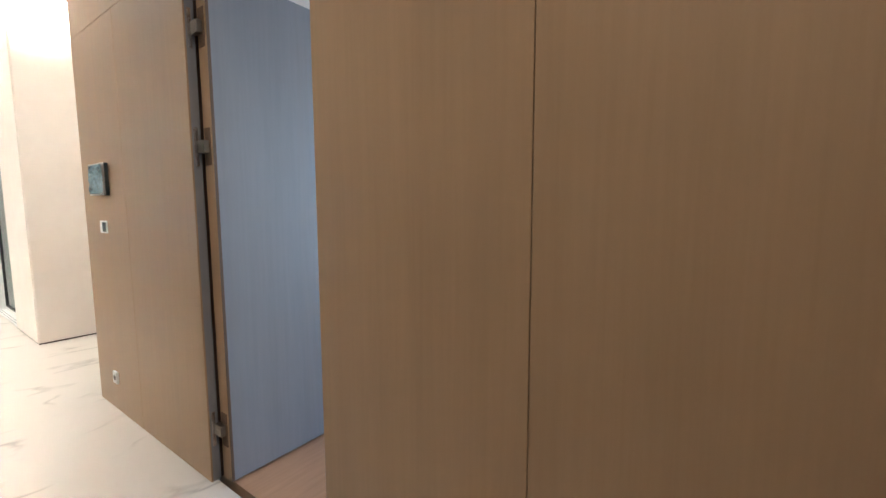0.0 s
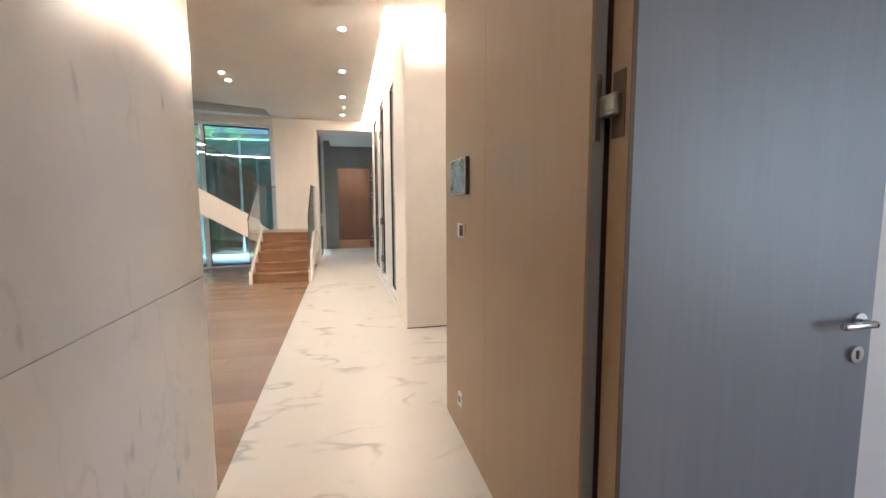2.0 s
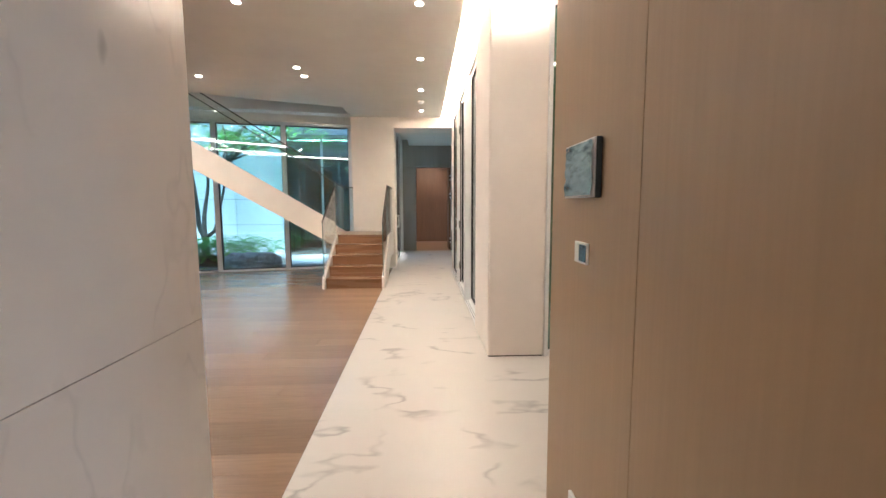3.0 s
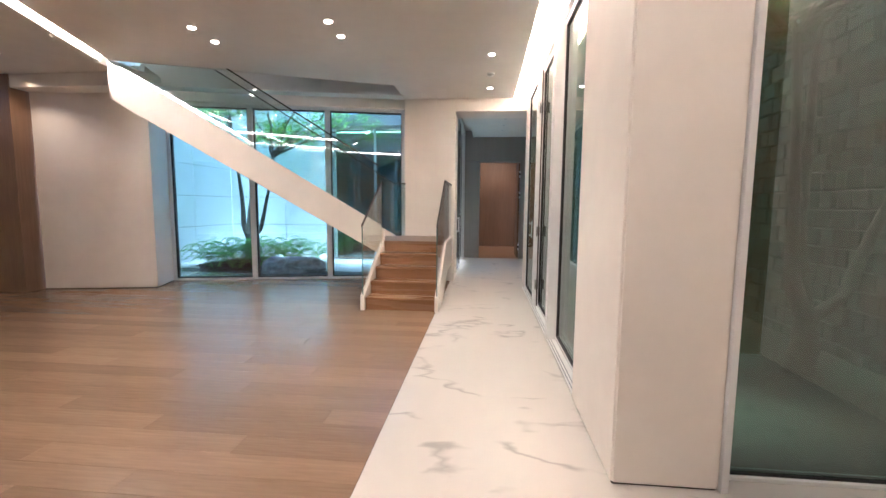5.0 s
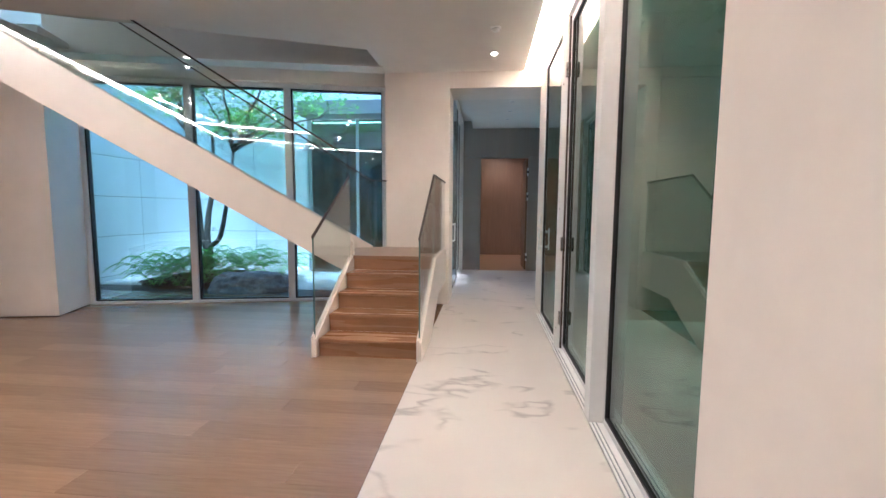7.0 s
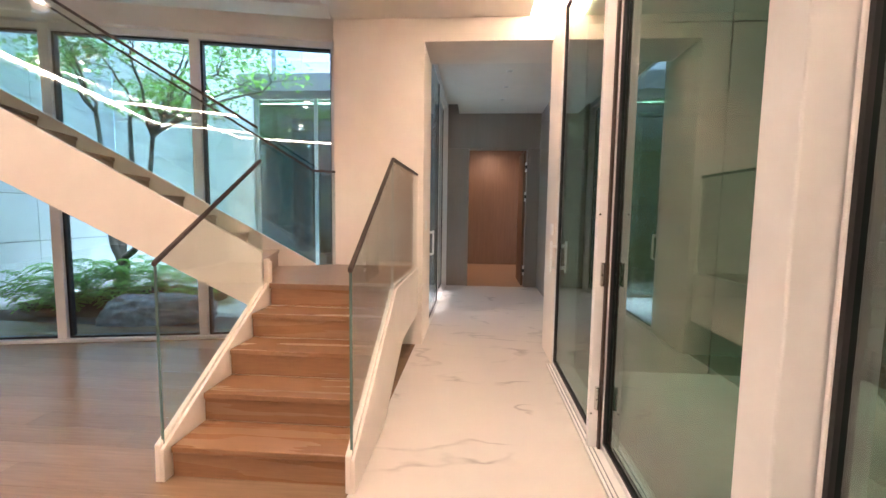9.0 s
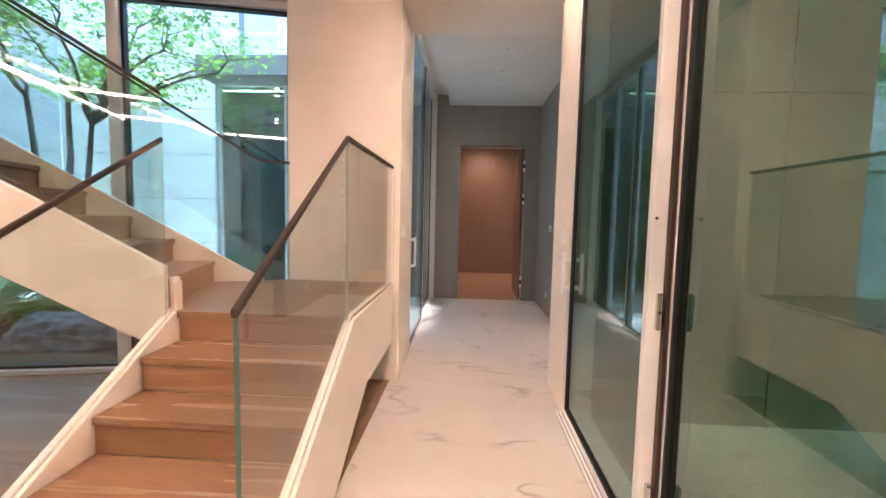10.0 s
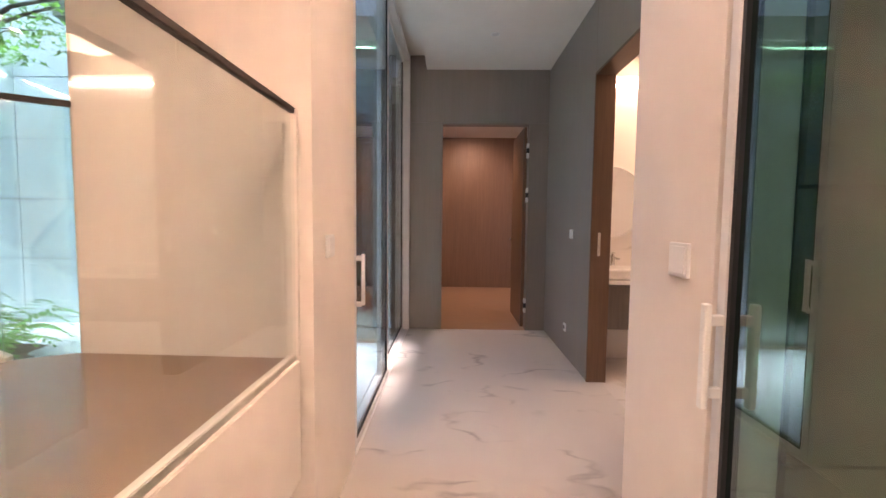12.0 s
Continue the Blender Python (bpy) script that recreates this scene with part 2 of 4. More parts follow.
M_JOINT = material("joint_shadow", (0.22, 0.24, 0.26), 0.8)
M_GRAVEL = material("court_gravel", (0.36, 0.355, 0.345), 0.9, color2=(0.66, 0.65, 0.63), scale=38, bump=0.012)
M_SOIL = material("court_soil", (0.035, 0.028, 0.022), 0.95, color2=(0.07, 0.055, 0.04), scale=30, bump=0.02)
M_ROCK = material("grey_rock", (0.13, 0.13, 0.13), 0.8, color2=(0.36, 0.36, 0.355), scale=7, bump=0.02)
M_BARK = material("tree_bark", (0.045, 0.034, 0.028), 0.85, color2=(0.11, 0.09, 0.075), scale=18, stretch=(1, 1, 0.3), bump=0.006)
M_STONEBLOCK = material("dark_green_stone", (0.05, 0.075, 0.065), 0.5, color2=(0.20, 0.25, 0.23), scale=9, bump=0.01)
M_MIRROR = material("mirror_silver", (0.85, 0.85, 0.85), 0.02, 1.0)
M_CERAMIC = material("white_ceramic", (0.80, 0.78, 0.75), 0.12)
M_VANITY = material("vanity_laminate", (0.12, 0.10, 0.085), 0.4, color2=(0.15, 0.125, 0.105), scale=8, stretch=(5, 5, 0.4))
M_HALLFLOOR = material("hall_floor", (0.36, 0.22, 0.13), 0.35, color2=(0.42, 0.26, 0.16), scale=8, stretch=(5, 0.4, 5))
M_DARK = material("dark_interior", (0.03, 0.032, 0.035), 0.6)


def leaf_material(name, a, b, trans):
    m = material(name, a, 0.5, color2=b, scale=3, per_object=0.0)
    n, l = m.node_tree.nodes, m.node_tree.links
    geo = n.new("ShaderNodeNewGeometry")
    mr = n.new("ShaderNodeMapRange")
    mr.inputs["To Min"].default_value, mr.inputs["To Max"].default_value = 0.65, 1.35
    l.new(geo.outputs["Random Per Island"], mr.inputs["Value"])
    sc = n.new("ShaderNodeVectorMath")
    sc.operation = "SCALE"
    src = n["Principled BSDF"].inputs["Base Color"].links[0].from_socket
    l.new(src, sc.inputs[0]), l.new(mr.outputs["Result"], sc.inputs["Scale"])
    l.new(sc.outputs["Vector"], n["Principled BSDF"].inputs["Base Color"])
    td, ad = n.new("ShaderNodeBsdfTranslucent"), n.new("ShaderNodeMixShader")
    l.new(sc.outputs["Vector"], td.inputs["Color"])
    ad.inputs["Fac"].default_value = trans
    l.new(n["Principled BSDF"].outputs["BSDF"], ad.inputs[1]), l.new(td.outputs["BSDF"], ad.inputs[2])
    l.new(ad.outputs["Shader"], n["Material Output"].inputs["Surface"])
    return m


M_LEAF = leaf_material("maple_leaf", (0.12, 0.32, 0.05), (0.20, 0.45, 0.08), 0.5)
M_FERN = leaf_material("fern_leaf", (0.12, 0.34, 0.06), (0.22, 0.50, 0.10), 0.4)
M_HEDGE = leaf_material("hedge_leaf", (0.02, 0.06, 0.02), (0.05, 0.12, 0.04), 0.3)


# ---- building helpers ----
def box(bm, x0, x1, y0, y1, z0, z1, bevel=0.0):
    x0, x1, y0, y1, z0, z1 = min(x0, x1), max(x0, x1), min(y0, y1), max(y0, y1), min(z0, z1), max(z0, z1)
    r = bmesh.ops.create_cube(bm, size=1)
    bmesh.ops.transform(bm, matrix=Matrix.LocRotScale(((x0 + x1) / 2, (y0 + y1) / 2, (z0 + z1) / 2), None, (x1 - x0, y1 - y0, z1 - z0)), verts=r["verts"])
    if bevel:
        edges = {e for v in r["verts"] for e in v.link_edges}
        bmesh.ops.bevel(bm, geom=list(edges), offset=bevel, segments=2, affect="EDGES", profile=0.5)
    return bm


def boxes(*args, bevel=0.0):
    bm = bmesh.new()
    for a in args:
        box(bm, *a, bevel=bevel)
    return bm


def obox(bm, p, q, a, b, z0, z1, bevel=0.0):
    """A box along the plan line p-q; a and b are offsets to the line's left; z0 and z1 may be (at p, at q)."""
    p, q = Vector((*p, 0)), Vector((*q, 0))
    n = (q - p).normalized()
    n = Vector((-n.y, n.x, 0))
    z0 = z0 if isinstance(z0, tuple) else (z0, z0)
    z1 = z1 if isinstance(z1, tuple) else (z1, z1)
    vs = []
    for o in (a, b):
        for base, i in ((p, 0), (q, 1)):
            for zz in (z0[i], z1[i]):
                w = base + n * o
                vs.append(bm.verts.new((w.x, w.y, zz)))
    f = [bm.faces.new([vs[i] for i in c]) for c in ((0, 1, 3, 2), (4, 6, 7, 5), (0, 4, 5, 1), (2, 3, 7, 6), (1, 5, 7, 3), (0, 2, 6, 4))]
    bmesh.ops.recalc_face_normals(bm, faces=f)
    if bevel:
        bmesh.ops.bevel(bm, geom=list({e for g in f for e in g.edges}), offset=bevel, segments=2, affect="EDGES")
    return bm


def prism(bm, pts, axis, a, b, bevel=0.0):
    """A polygon of two coordinates, drawn out along the third axis from a to b."""
    def place(u, v, w):
        return {"x": (w, u, v), "y": (u, w, v), "z": (u, v, w)}[axis]
    lo = [bm.verts.new(place(u, v, a)) for u, v in pts]
    hi = [bm.verts.new(place(u, v, b)) for u, v in pts]
    fs = [bm.faces.new(lo), bm.faces.new(hi[::-1])]
    k = len(pts)
    fs += [bm.faces.new((lo[i], hi[i], hi[(i + 1) % k], lo[(i + 1) % k])) for i in range(k)]
    bmesh.ops.recalc_face_normals(bm, faces=fs)
    if bevel:
        bmesh.ops.bevel(bm, geom=list({e for g in fs for e in g.edges}), offset=bevel, segments=2, affect="EDGES")
    return bm


def disc(bm, c, r, depth, axis="z", seg=32, r2=None):
    rot = {"z": Matrix(), "x": Matrix.Rotation(radians(90), 4, "Y"), "y": Matrix.Rotation(radians(90), 4, "X")}[axis]
    bmesh.ops.create_cone(bm, cap_ends=True, segments=seg, radius1=r, radius2=r if r2 is None else r2, depth=depth, matrix=Matrix.Translation(c) @ rot)
    return bm


def thing(name, at, label="", category="", group="", kind=""):
    ob = new(name)
    ob.empty_display_size = 0.1
    ob.location = at
    return tagged(ob, label, category, group, kind)


def part(name, bm, mat, parent=None, label="", smooth=False, shadow=True):
    me = bpy.data.meshes.new(name)
    bm.normal_update()
    bm.to_mesh(me)
    bm.free()
    me.materials.append(mat)
    if smooth:
        for p in me.polygons:
            p.use_smooth = True
    ob = new(name, me)
    if parent is not None:
        ob.parent = parent
        m = Matrix.Translation(parent.location)
        if parent.parent is not None:
            m = Matrix.Translation(parent.parent.location) @ Matrix.Translation(-parent.parent.location) @ m
        ob.matrix_parent_inverse = m.inverted()
    if not shadow:
        ob.visible_shadow = False
    return tagged(ob, label)


def solid(name, bm, mat, label="", category="", kind="", group="", **more):
    return tagged(part(name, bm, mat, **more), label, category, group, kind)


def structure(name, bm, mat, label="", category="", parent=None, **more):
    return tagged(part(name, bm, mat, parent, **more), label, category, "", "structure" if parent is None else "")


# ---- structure: near hall ----
WY = 1.36        # face of the wood wall
LY = 0.075        # face of the marble wall, edge of the marble floor
structure("floor_marble", prism(bmesh.new(), [(2.6, LY), (-15.0, LY), (-15.0, 2.0), (-10.83, 2.0), (-10.83, 1.38), (-6.475, 1.38), (-6.475, 1.9), (-5.64, 1.9), (-5.64, 3.4), (-3.565, 3.4), (-3.565, WY + 0.03), (2.6, WY + 0.03)], "z", -0.12, 0.0), M_MARBLE, "honed white marble floor with grey veins", "floor")
structure("floor_base", boxes((2.6, -12.2, -7.6, LY, -0.13, -0.018)), M_DARK, "dark screed under the oak boards", "floor")

# wood wall: a panelled block, then the doorway, then near panels
wood = thing("wall_wood", (-2.8, WY, 0), "brown oak veneer wall panels with fine joints", "wall", kind="structure")
for x0, x1, z0, z1 in ((-3.565, -2.7925, 0, 2.47), (-2.7895, -1.925, 0, 2.47), (-3.565, -1.925, 2.473, CEIL)):
    part("panel", boxes((x0, x1, WY, WY + 0.009, z0, z1), bevel=0.001), M_WALLWOOD, wood)
structure("wall_garden_east", boxes((-2.3, -2.45, 5.11, 1.97, 2.81, 7.4)), M_WHITE, "white outer wall", "wall")
structure("wall_wood_end", boxes((-3.565, -3.555, WY + 0.0095, 3.4, 0, 3.62)), M_WALLWOOD, "oak veneer wall end", "wall")
structure("wall_wood_core", boxes((-3.554, -1.999, WY + 0.0095, 1.95, 0, CEIL), (-3.554, -2.46, 1.95, 3.4, 0, 3.62)), M_SEAM, "dark joint backing behind the veneer panels", "wall")
near = thing("wall_near", (0.5, WY, 0), "brown oak veneer wall panels with fine joints", "wall", kind="structure")
for x0, x1 in ((-1.027, -0.2415), (-0.2385, 0.6), (0.603, 2.6)):
    part("panel", boxes((x0, x1, WY, WY + 0.009, 0, CEIL), bevel=0.001), M_WALLWOOD, near)
structure("wall_near_core", boxes((-1.026, 2.6, WY + 0.0095, 1.6, 0, CEIL)), M_SEAM, "dark joint backing behind the veneer panels", "wall")
structure("wall_over_door", boxes((-1.922, -1.029, WY, 1.6, 2.44, CEIL)), M_WALLWOOD, "oak veneer panel over the doorway", "wall")
# bedroom seen past the open door
structure("bedroom_floor", boxes((-1.99, 2.6, 1.43, 5.0, -0.1, 0.0)), M_HALLFLOOR, "light oak floor", "floor")
structure("bedroom_wall_west", boxes((-2.02, -2.25, 1.97, 3.02, 0.012, 2.7), (-2.02, -2.25, 3.024, 5.0, 0.012, 2.7)), M_WHITE, "white painted panel wall", "wall")
structure("bedroom_wall_north", boxes((-2.25, 0.2, 5.0, 5.1, 0, 2.7), (1.6, 2.6, 5.0, 5.1, 0, 2.7), (0.2, 1.6, 5.0, 5.1, 0, 0.5), (0.2, 1.6, 5.0, 5.1, 2.5, 2.7)), M_WHITE, "white painted wall with a window opening", "wall")
structure("bedroom_wall_east", boxes((2.6, 2.7, 1.55, 5.0, 0, 2.7)), M_WHITE, "white painted wall", "wall")
structure("bedroom_ceiling", boxes((-2.25, 2.7, 1.55, 5.1, 2.7, 2.8)), M_CEIL, "white ceiling", "ceiling")
lamp("bedroom_daylight", "AREA", look((0.9, 4.95, 1.5), (-0.5, 2.0, 1.2)), 5.5, (0.78, 0.87, 1.0), size=1.3, size_y=1.9)

# marble wall
structure("wall_marble_core", boxes((-2.985, 2.6, -0.4, LY - 0.006, 0, CEIL)), M_STONEJOINT, "grey joint backing behind the stone slabs", "wall")
JZ = [0.0, 1.063, 2.126, CEIL]
for z0, z1 in zip(JZ, JZ[1:]):
    slab = structure("wall_marble", boxes((-3.005, -0.22, LY - 0.03, LY, z0 + 0.0012, z1 - 0.0012), (-0.216, 2.6, LY - 0.03, LY, z0 + 0.0012, z1 - 0.0012)), M_MARBLEWALL, "polished beige marble wall slabs with thin joints", "wall")
structure("wall_marble_end", boxes((-3.005, -2.985, -0.42, LY - 0.033, 0, CEIL)), M_MARBLEWALL, "polished beige marble wall end", "wall")
structure("wall_behind", boxes((2.6, 2.8, -7.8, 1.6, 0, CEIL)), M_WHITE, "plain white wall closing the hall", "wall")
structure("wall_living", boxes((2.6, -9.3, -7.8, -7.6, 0, CEIL)), M_WHITE, "plain white living room wall", "wall")
structure("wall_living_back", boxes((-2.985, 2.6, -0.46, -0.43, 0, CEIL)), M_WHITE, "plain white wall behind the marble", "wall")

# ceiling: main sheet with a cut corner over the upper flight, cove slot along the glazing
bm = bmesh.new()
prism(bm, [(2.6, 1.6), (2.6, -2.28), (-3.0, -2.28), (-3.56, -2.485), (-3.56, 1.6)], "z", CEIL, CEIL + 0.10)
prism(bm, [(-3.72, 3.4), (-5.36, 3.4), (-5.36, 1.09), (-11.3, 1.09), (-11.3, -0.78), (-10.36, -0.80), (-8.92, -4.42), (-3.72, -2.54)], "z", CEIL, CEIL + 0.10)
structure("ceiling", bm, M_CEIL, "flat white painted ceiling", "ceiling")
# light slot across the hall, the living room and the side recess
# last box is an added lip that stops the strip shining towards the hall
structure("ceiling_slot", boxes((-3.50, -3.80, -2.45, 3.4, 3.62, 3.68), (-3.50, -3.555, -2.45, 1.36, 3.45, 3.62), (-3.725, -3.76, -2.45, 3.4, 3.45, 3.62), (-3.50, -3.561, -2.45, 1.35, 3.322, 3.349)), M_CEIL, "white lining of the light slot with an added light-blocking lip", "ceiling")
solid("led_strip", boxes((-3.562, -3.59, -2.42, 3.36, 3.335, 3.362)), M_SLOTLED, "warm white light strip in the ceiling slot", "light strip")
structure("ceiling_lip", boxes((-5.36, -11.3, 1.09, 1.19, CEIL, CEIL + 0.014)), M_CEIL, "thin white ceiling edge along the light cove", "ceiling")
structure("ceiling_upper", boxes((-5.36, -11.5, 1.19, 1.95, 3.72, 3.8), (-5.2, -11.45, 1.02, 1.05, 3.45, 3.8), (-5.2, -5.23, 1.05, 3.4, 3.45, 3.8), (-5.2, -11.45, 1.05, 1.19, 3.72, 3.8), (-5.2, -5.36, 1.19, 3.4, 3.72, 3.8), (-5.36, -5.64, 1.95, 3.4, 3.72, 3.8)), M_CEIL, "white cove lining above the ceiling edge", "ceiling")
structure("ceiling_void_fascia", obox(obox(bmesh.new(), (-10.36, -0.80), (-8.58, -5.27), -0.001, -0.12, CEIL + 0.115, 6.2), (-11.4, -0.73), (-10.36, -0.80), 0.001, 0.12, CEIL + 0.1, 6.2), M_WHITE, "white edge of the stair opening", "ceiling")
structure("ceiling_void_top", boxes((-8.0, -12.2, -8.0, 0.6, 6.2, 6.3)), M_CEIL, "white ceiling high over the stair", "ceiling")
structure("wall_upper_left", boxes((-8.0, -12.0, -8.0, -7.9, 3.2, 6.2), (-8.0, -7.9, -8.0, -4.5, 3.9, 6.2)), M_WHITE, "white upper wall", "wall")
# soffit under the upper landing, square to the flight, with a light cove in front of it
SA, SB = (-8.90, -4.56), (-2.98, -2.42)
structure("ceiling_soffit", obox(bmesh.new(), SA, SB, 0.0, -6.0, 3.33, 3.46), M_CEIL, "white soffit with a light cove along its edge", "ceiling")
structure("ceiling_soffit_top", obox(obox(bmesh.new(), SA, SB, 0.6, -0.5, 3.78, 3.86), SA, SB, -0.40, -0.46, 3.46, 3.78), M_CEIL, "white lining of the light cove", "ceiling")
structure("ceiling_living", boxes((2.6, -3.0, -7.6, -2.28, CEIL, 3.45)), M_CEIL, "white ceiling", "ceiling")
solid("led_strip", obox(bmesh.new(), SA, SB, 0.002, 0.012, 3.385, 3.41), M_COVELED, "warm white light strip along the soffit edge", "light strip")
structure("ceiling_landing", boxes((-8.55, -10.0, -7.6, -4.63, 3.334, 3.45)), M_CEIL, "white underside of the upper landing", "ceiling")
structure("trim_beam", boxes((-9.32, -9.7, -7.6, -4.75, 3.14, 3.329)), M_CEIL, "white beam over the column wall", "trim")

# column wall and dark panel at the far end of the living room
structure("wall_column", prism(bmesh.new(), [(-9.93, -4.76), (-9.58, -6.45), (-10.6, -6.6), (-10.75, -5.04), (-10.62, -5.0)], "z", 0.012, 3.6), M_WHITE, "white plastered wall beside the window", "wall")
structure("baseboard_column", obox(bmesh.new(), (-9.935, -4.76), (-9.585, -6.45), -0.002, 0.02, 0, 0.012), M_BROWNLINE, "dark shadow gap at the wall foot", "baseboard")
structure("wall_dark_panel", boxes((-9.3, -9.6, -7.6, -6.47, 0, CEIL)), M_BROWNWALL, "dark walnut wall panel", "wall")

# ---- window wall to the court ----
WA, WB = (-10.64, -5.0), (-11.56, -0.864)


def on_window(y, off=0.0):
    """A plan point on the window line at y, moved towards the court by off."""
    s = (WB[0] - WA[0]) / (WB[1] - WA[1])
    return (WA[0] + s * (y - WA[1]) - off * 0.976, y + off * s * 0.976)


WZ0, WZ1 = 0.04, 3.20
structure("wall_over_window", obox(bmesh.new(), (-10.55, -5.3), on_window(-0.70), -0.10, 0.16, WZ1 + 0.02, 6.2), M_WHITE, "white wall over the window", "wall")
structure("window_reveal_head", obox(bmesh.new(), (-10.3, -4.99), (-11.24, -0.80), 0.0, -0.28, 3.335, 3.375), M_WHITE, "white window head lining", "wall")
win = thing("window_1", (-11.1, -2.9, 0), "tall white framed window with three panes onto the court", "window", kind="structure")
ys = [-5.0, -3.60, -2.25, -0.864]
for i, y in enumerate(ys):
    w = 0.045
    f = obox(bmesh.new(), on_window(y - w), on_window(y + w), -0.04, 0.10, 0.0, WZ1 + 0.02, 0.004)
    part("mullion", f, M_FRAME, win, "white aluminium mullion")
part("window_head", obox(bmesh.new(), on_window(-4.955), on_window(-0.909), -0.035, 0.09, WZ1 - 0.04, WZ1 + 0.02), M_FRAME, win)
part("window_sill", obox(bmesh.new(), on_window(-4.955), on_window(-0.909), -0.06, 0.09, 0.0, 0.035, 0.004), M_FRAME, win, "white sill rail on the floor")
for y0, y1 in zip(ys, ys[1:]):
    a, b = y0 + 0.045, y1 - 0.045
    seal = obox(bmesh.new(), on_window(a), on_window(a + 0.022), 0.0, 0.07, 0.036, WZ1 - 0.042)
    obox(seal, on_window(b - 0.010), on_window(b), 0.0, 0.07, 0.036, WZ1 - 0.042)
    obox(seal, on_window(a + 0.022), on_window(b - 0.010), 0.0, 0.07, 0.036, 0.056)
    obox(seal, on_window(a + 0.022), on_window(b - 0.010), 0.0, 0.07, WZ1 - 0.062, WZ1 - 0.042)
    pane = part("pane", obox(bmesh.new(), on_window(a + 0.018), on_window(b - 0.006), 0.025, 0.045, 0.05, WZ1 - 0.055), M_WINGLASS, win, shadow=False)
    part("gasket", seal, M_BLACK, win, "black rubber gasket")

# wall beside the window, portal to the corridor
CX = -11.29      # portal front
CY = 0.145       # corridor's left face
bm = bmesh.new()
prism(bm, [(-11.27, -0.79), (CX, CY), (-12.0, CY), (-12.0, -0.35), (-11.7, -0.80), (-11.5, -0.80)], "z", 0, 6.2)
structure("wall_portal_left", bm, M_WHITE, "white plastered wall beside the corridor", "wall")
structure("wall_portal_head", boxes((CX, -11.95, CY, 1.95, 3.125, 3.9)), M_WHITE, "white plastered lintel over the corridor", "wall")
structure("wall_portal_right", boxes((-10.83, -11.38, 1.43, 1.64, 0, 3.124), (-11.03, -11.38, 1.64, 2.3, 0, 3.124), (-10.83, CX, 1.43, 1.64, 3.125, 3.72)), M_WHITE, "white plastered wall beside the glass doors", "wall")

# ---- white pillar and the glazing on the garden side ----
bm = boxes((-5.485, -6.475, 1.368, 1.893, 0.014, 3.72))
bmesh.ops.bevel(bm, geom=[e for e in bm.edges if abs(e.verts[0].co.z - e.verts[1].co.z) > 1], offset=0.012, segments=3, affect="EDGES")
structure("wall_pillar", bm, M_WHITE, "white plastered pillar", "wall")
structure("baseboard_pillar", boxes((-5.495, -6.465, 1.375, 1.88, 0, 0.0135)), M_BROWNLINE, "dark shadow gap under the pillar", "baseboard")
structure("wall_glazing_head", boxes((-6.475, -11.3, 1.44, 1.62, 3.30, 3.72), (-5.57, -5.68, 1.893, 3.4, 3.20, 3.72)), M_WHITE, "white plaster over the glass doors", "wall")

side = thing("window_2", (-5.62, 2.6, 0), "tall fixed dark green glass beside the pillar", "window", kind="structure")
part("pane", boxes((-5.615, -5.635, 1.935, 3.38, 0.03, 3.19)), M_GREENGLASS, side, shadow=False)
part("window_frame", boxes((-5.47, -5.68, 1.895, 1.93, 0, 3.199), (-5.57, -5.68, 3.36, 3.4, 0, 3.199), bevel=0.004), M_FRAME, side, "white aluminium frame")
part("sill", boxes((-5.585, -5.68, 1.93, 3.36, 0, 0.022), bevel=0.003), M_FRAME, side, "white floor track")
part("gasket", boxes((-5.605, -5.645, 1.93, 1.945, 0.022, 3.19), (-5.605, -5.645, 1.945, 3.36, 0.022, 0.034), (-5.605, -5.645, 1.945, 3.36, 3.18, 3.199)), M_BLACK, side, "black rubber gasket")
structure("wall_recess_end", boxes((-2.46, -5.68, 3.4, 3.5, 0, 3.8)), M_WHITE, "plain white wall closing the side recess", "wall")

GH = 3.25
# threshold and head rails of the folding doors
rail = thing("threshold", (-9.0, 1.47, 0), "white aluminium floor track with grooves", "threshold", kind="structure")
part("track", boxes((-6.475, -10.83, 1.385, 1.40, -0.01, 0.008), (-6.475, -10.83, 1.41, 1.425, -0.01, 0.008), (-6.475, -10.83, 1.435, 1.62, -0.01, 0.006)), M_FRAME, rail)
part("groove", boxes((-6.475, -10.83, 1.40, 1.41, -0.01, 0.002), (-6.475, -10.83, 1.425, 1.435, -0.01, 0.002)), M_JOINT, rail)
structure("trim_head_rail", boxes((-6.475, -10.83, 1.43, 1.58, GH, 3.30)), M_FRAME, "white aluminium head rail", "trim")


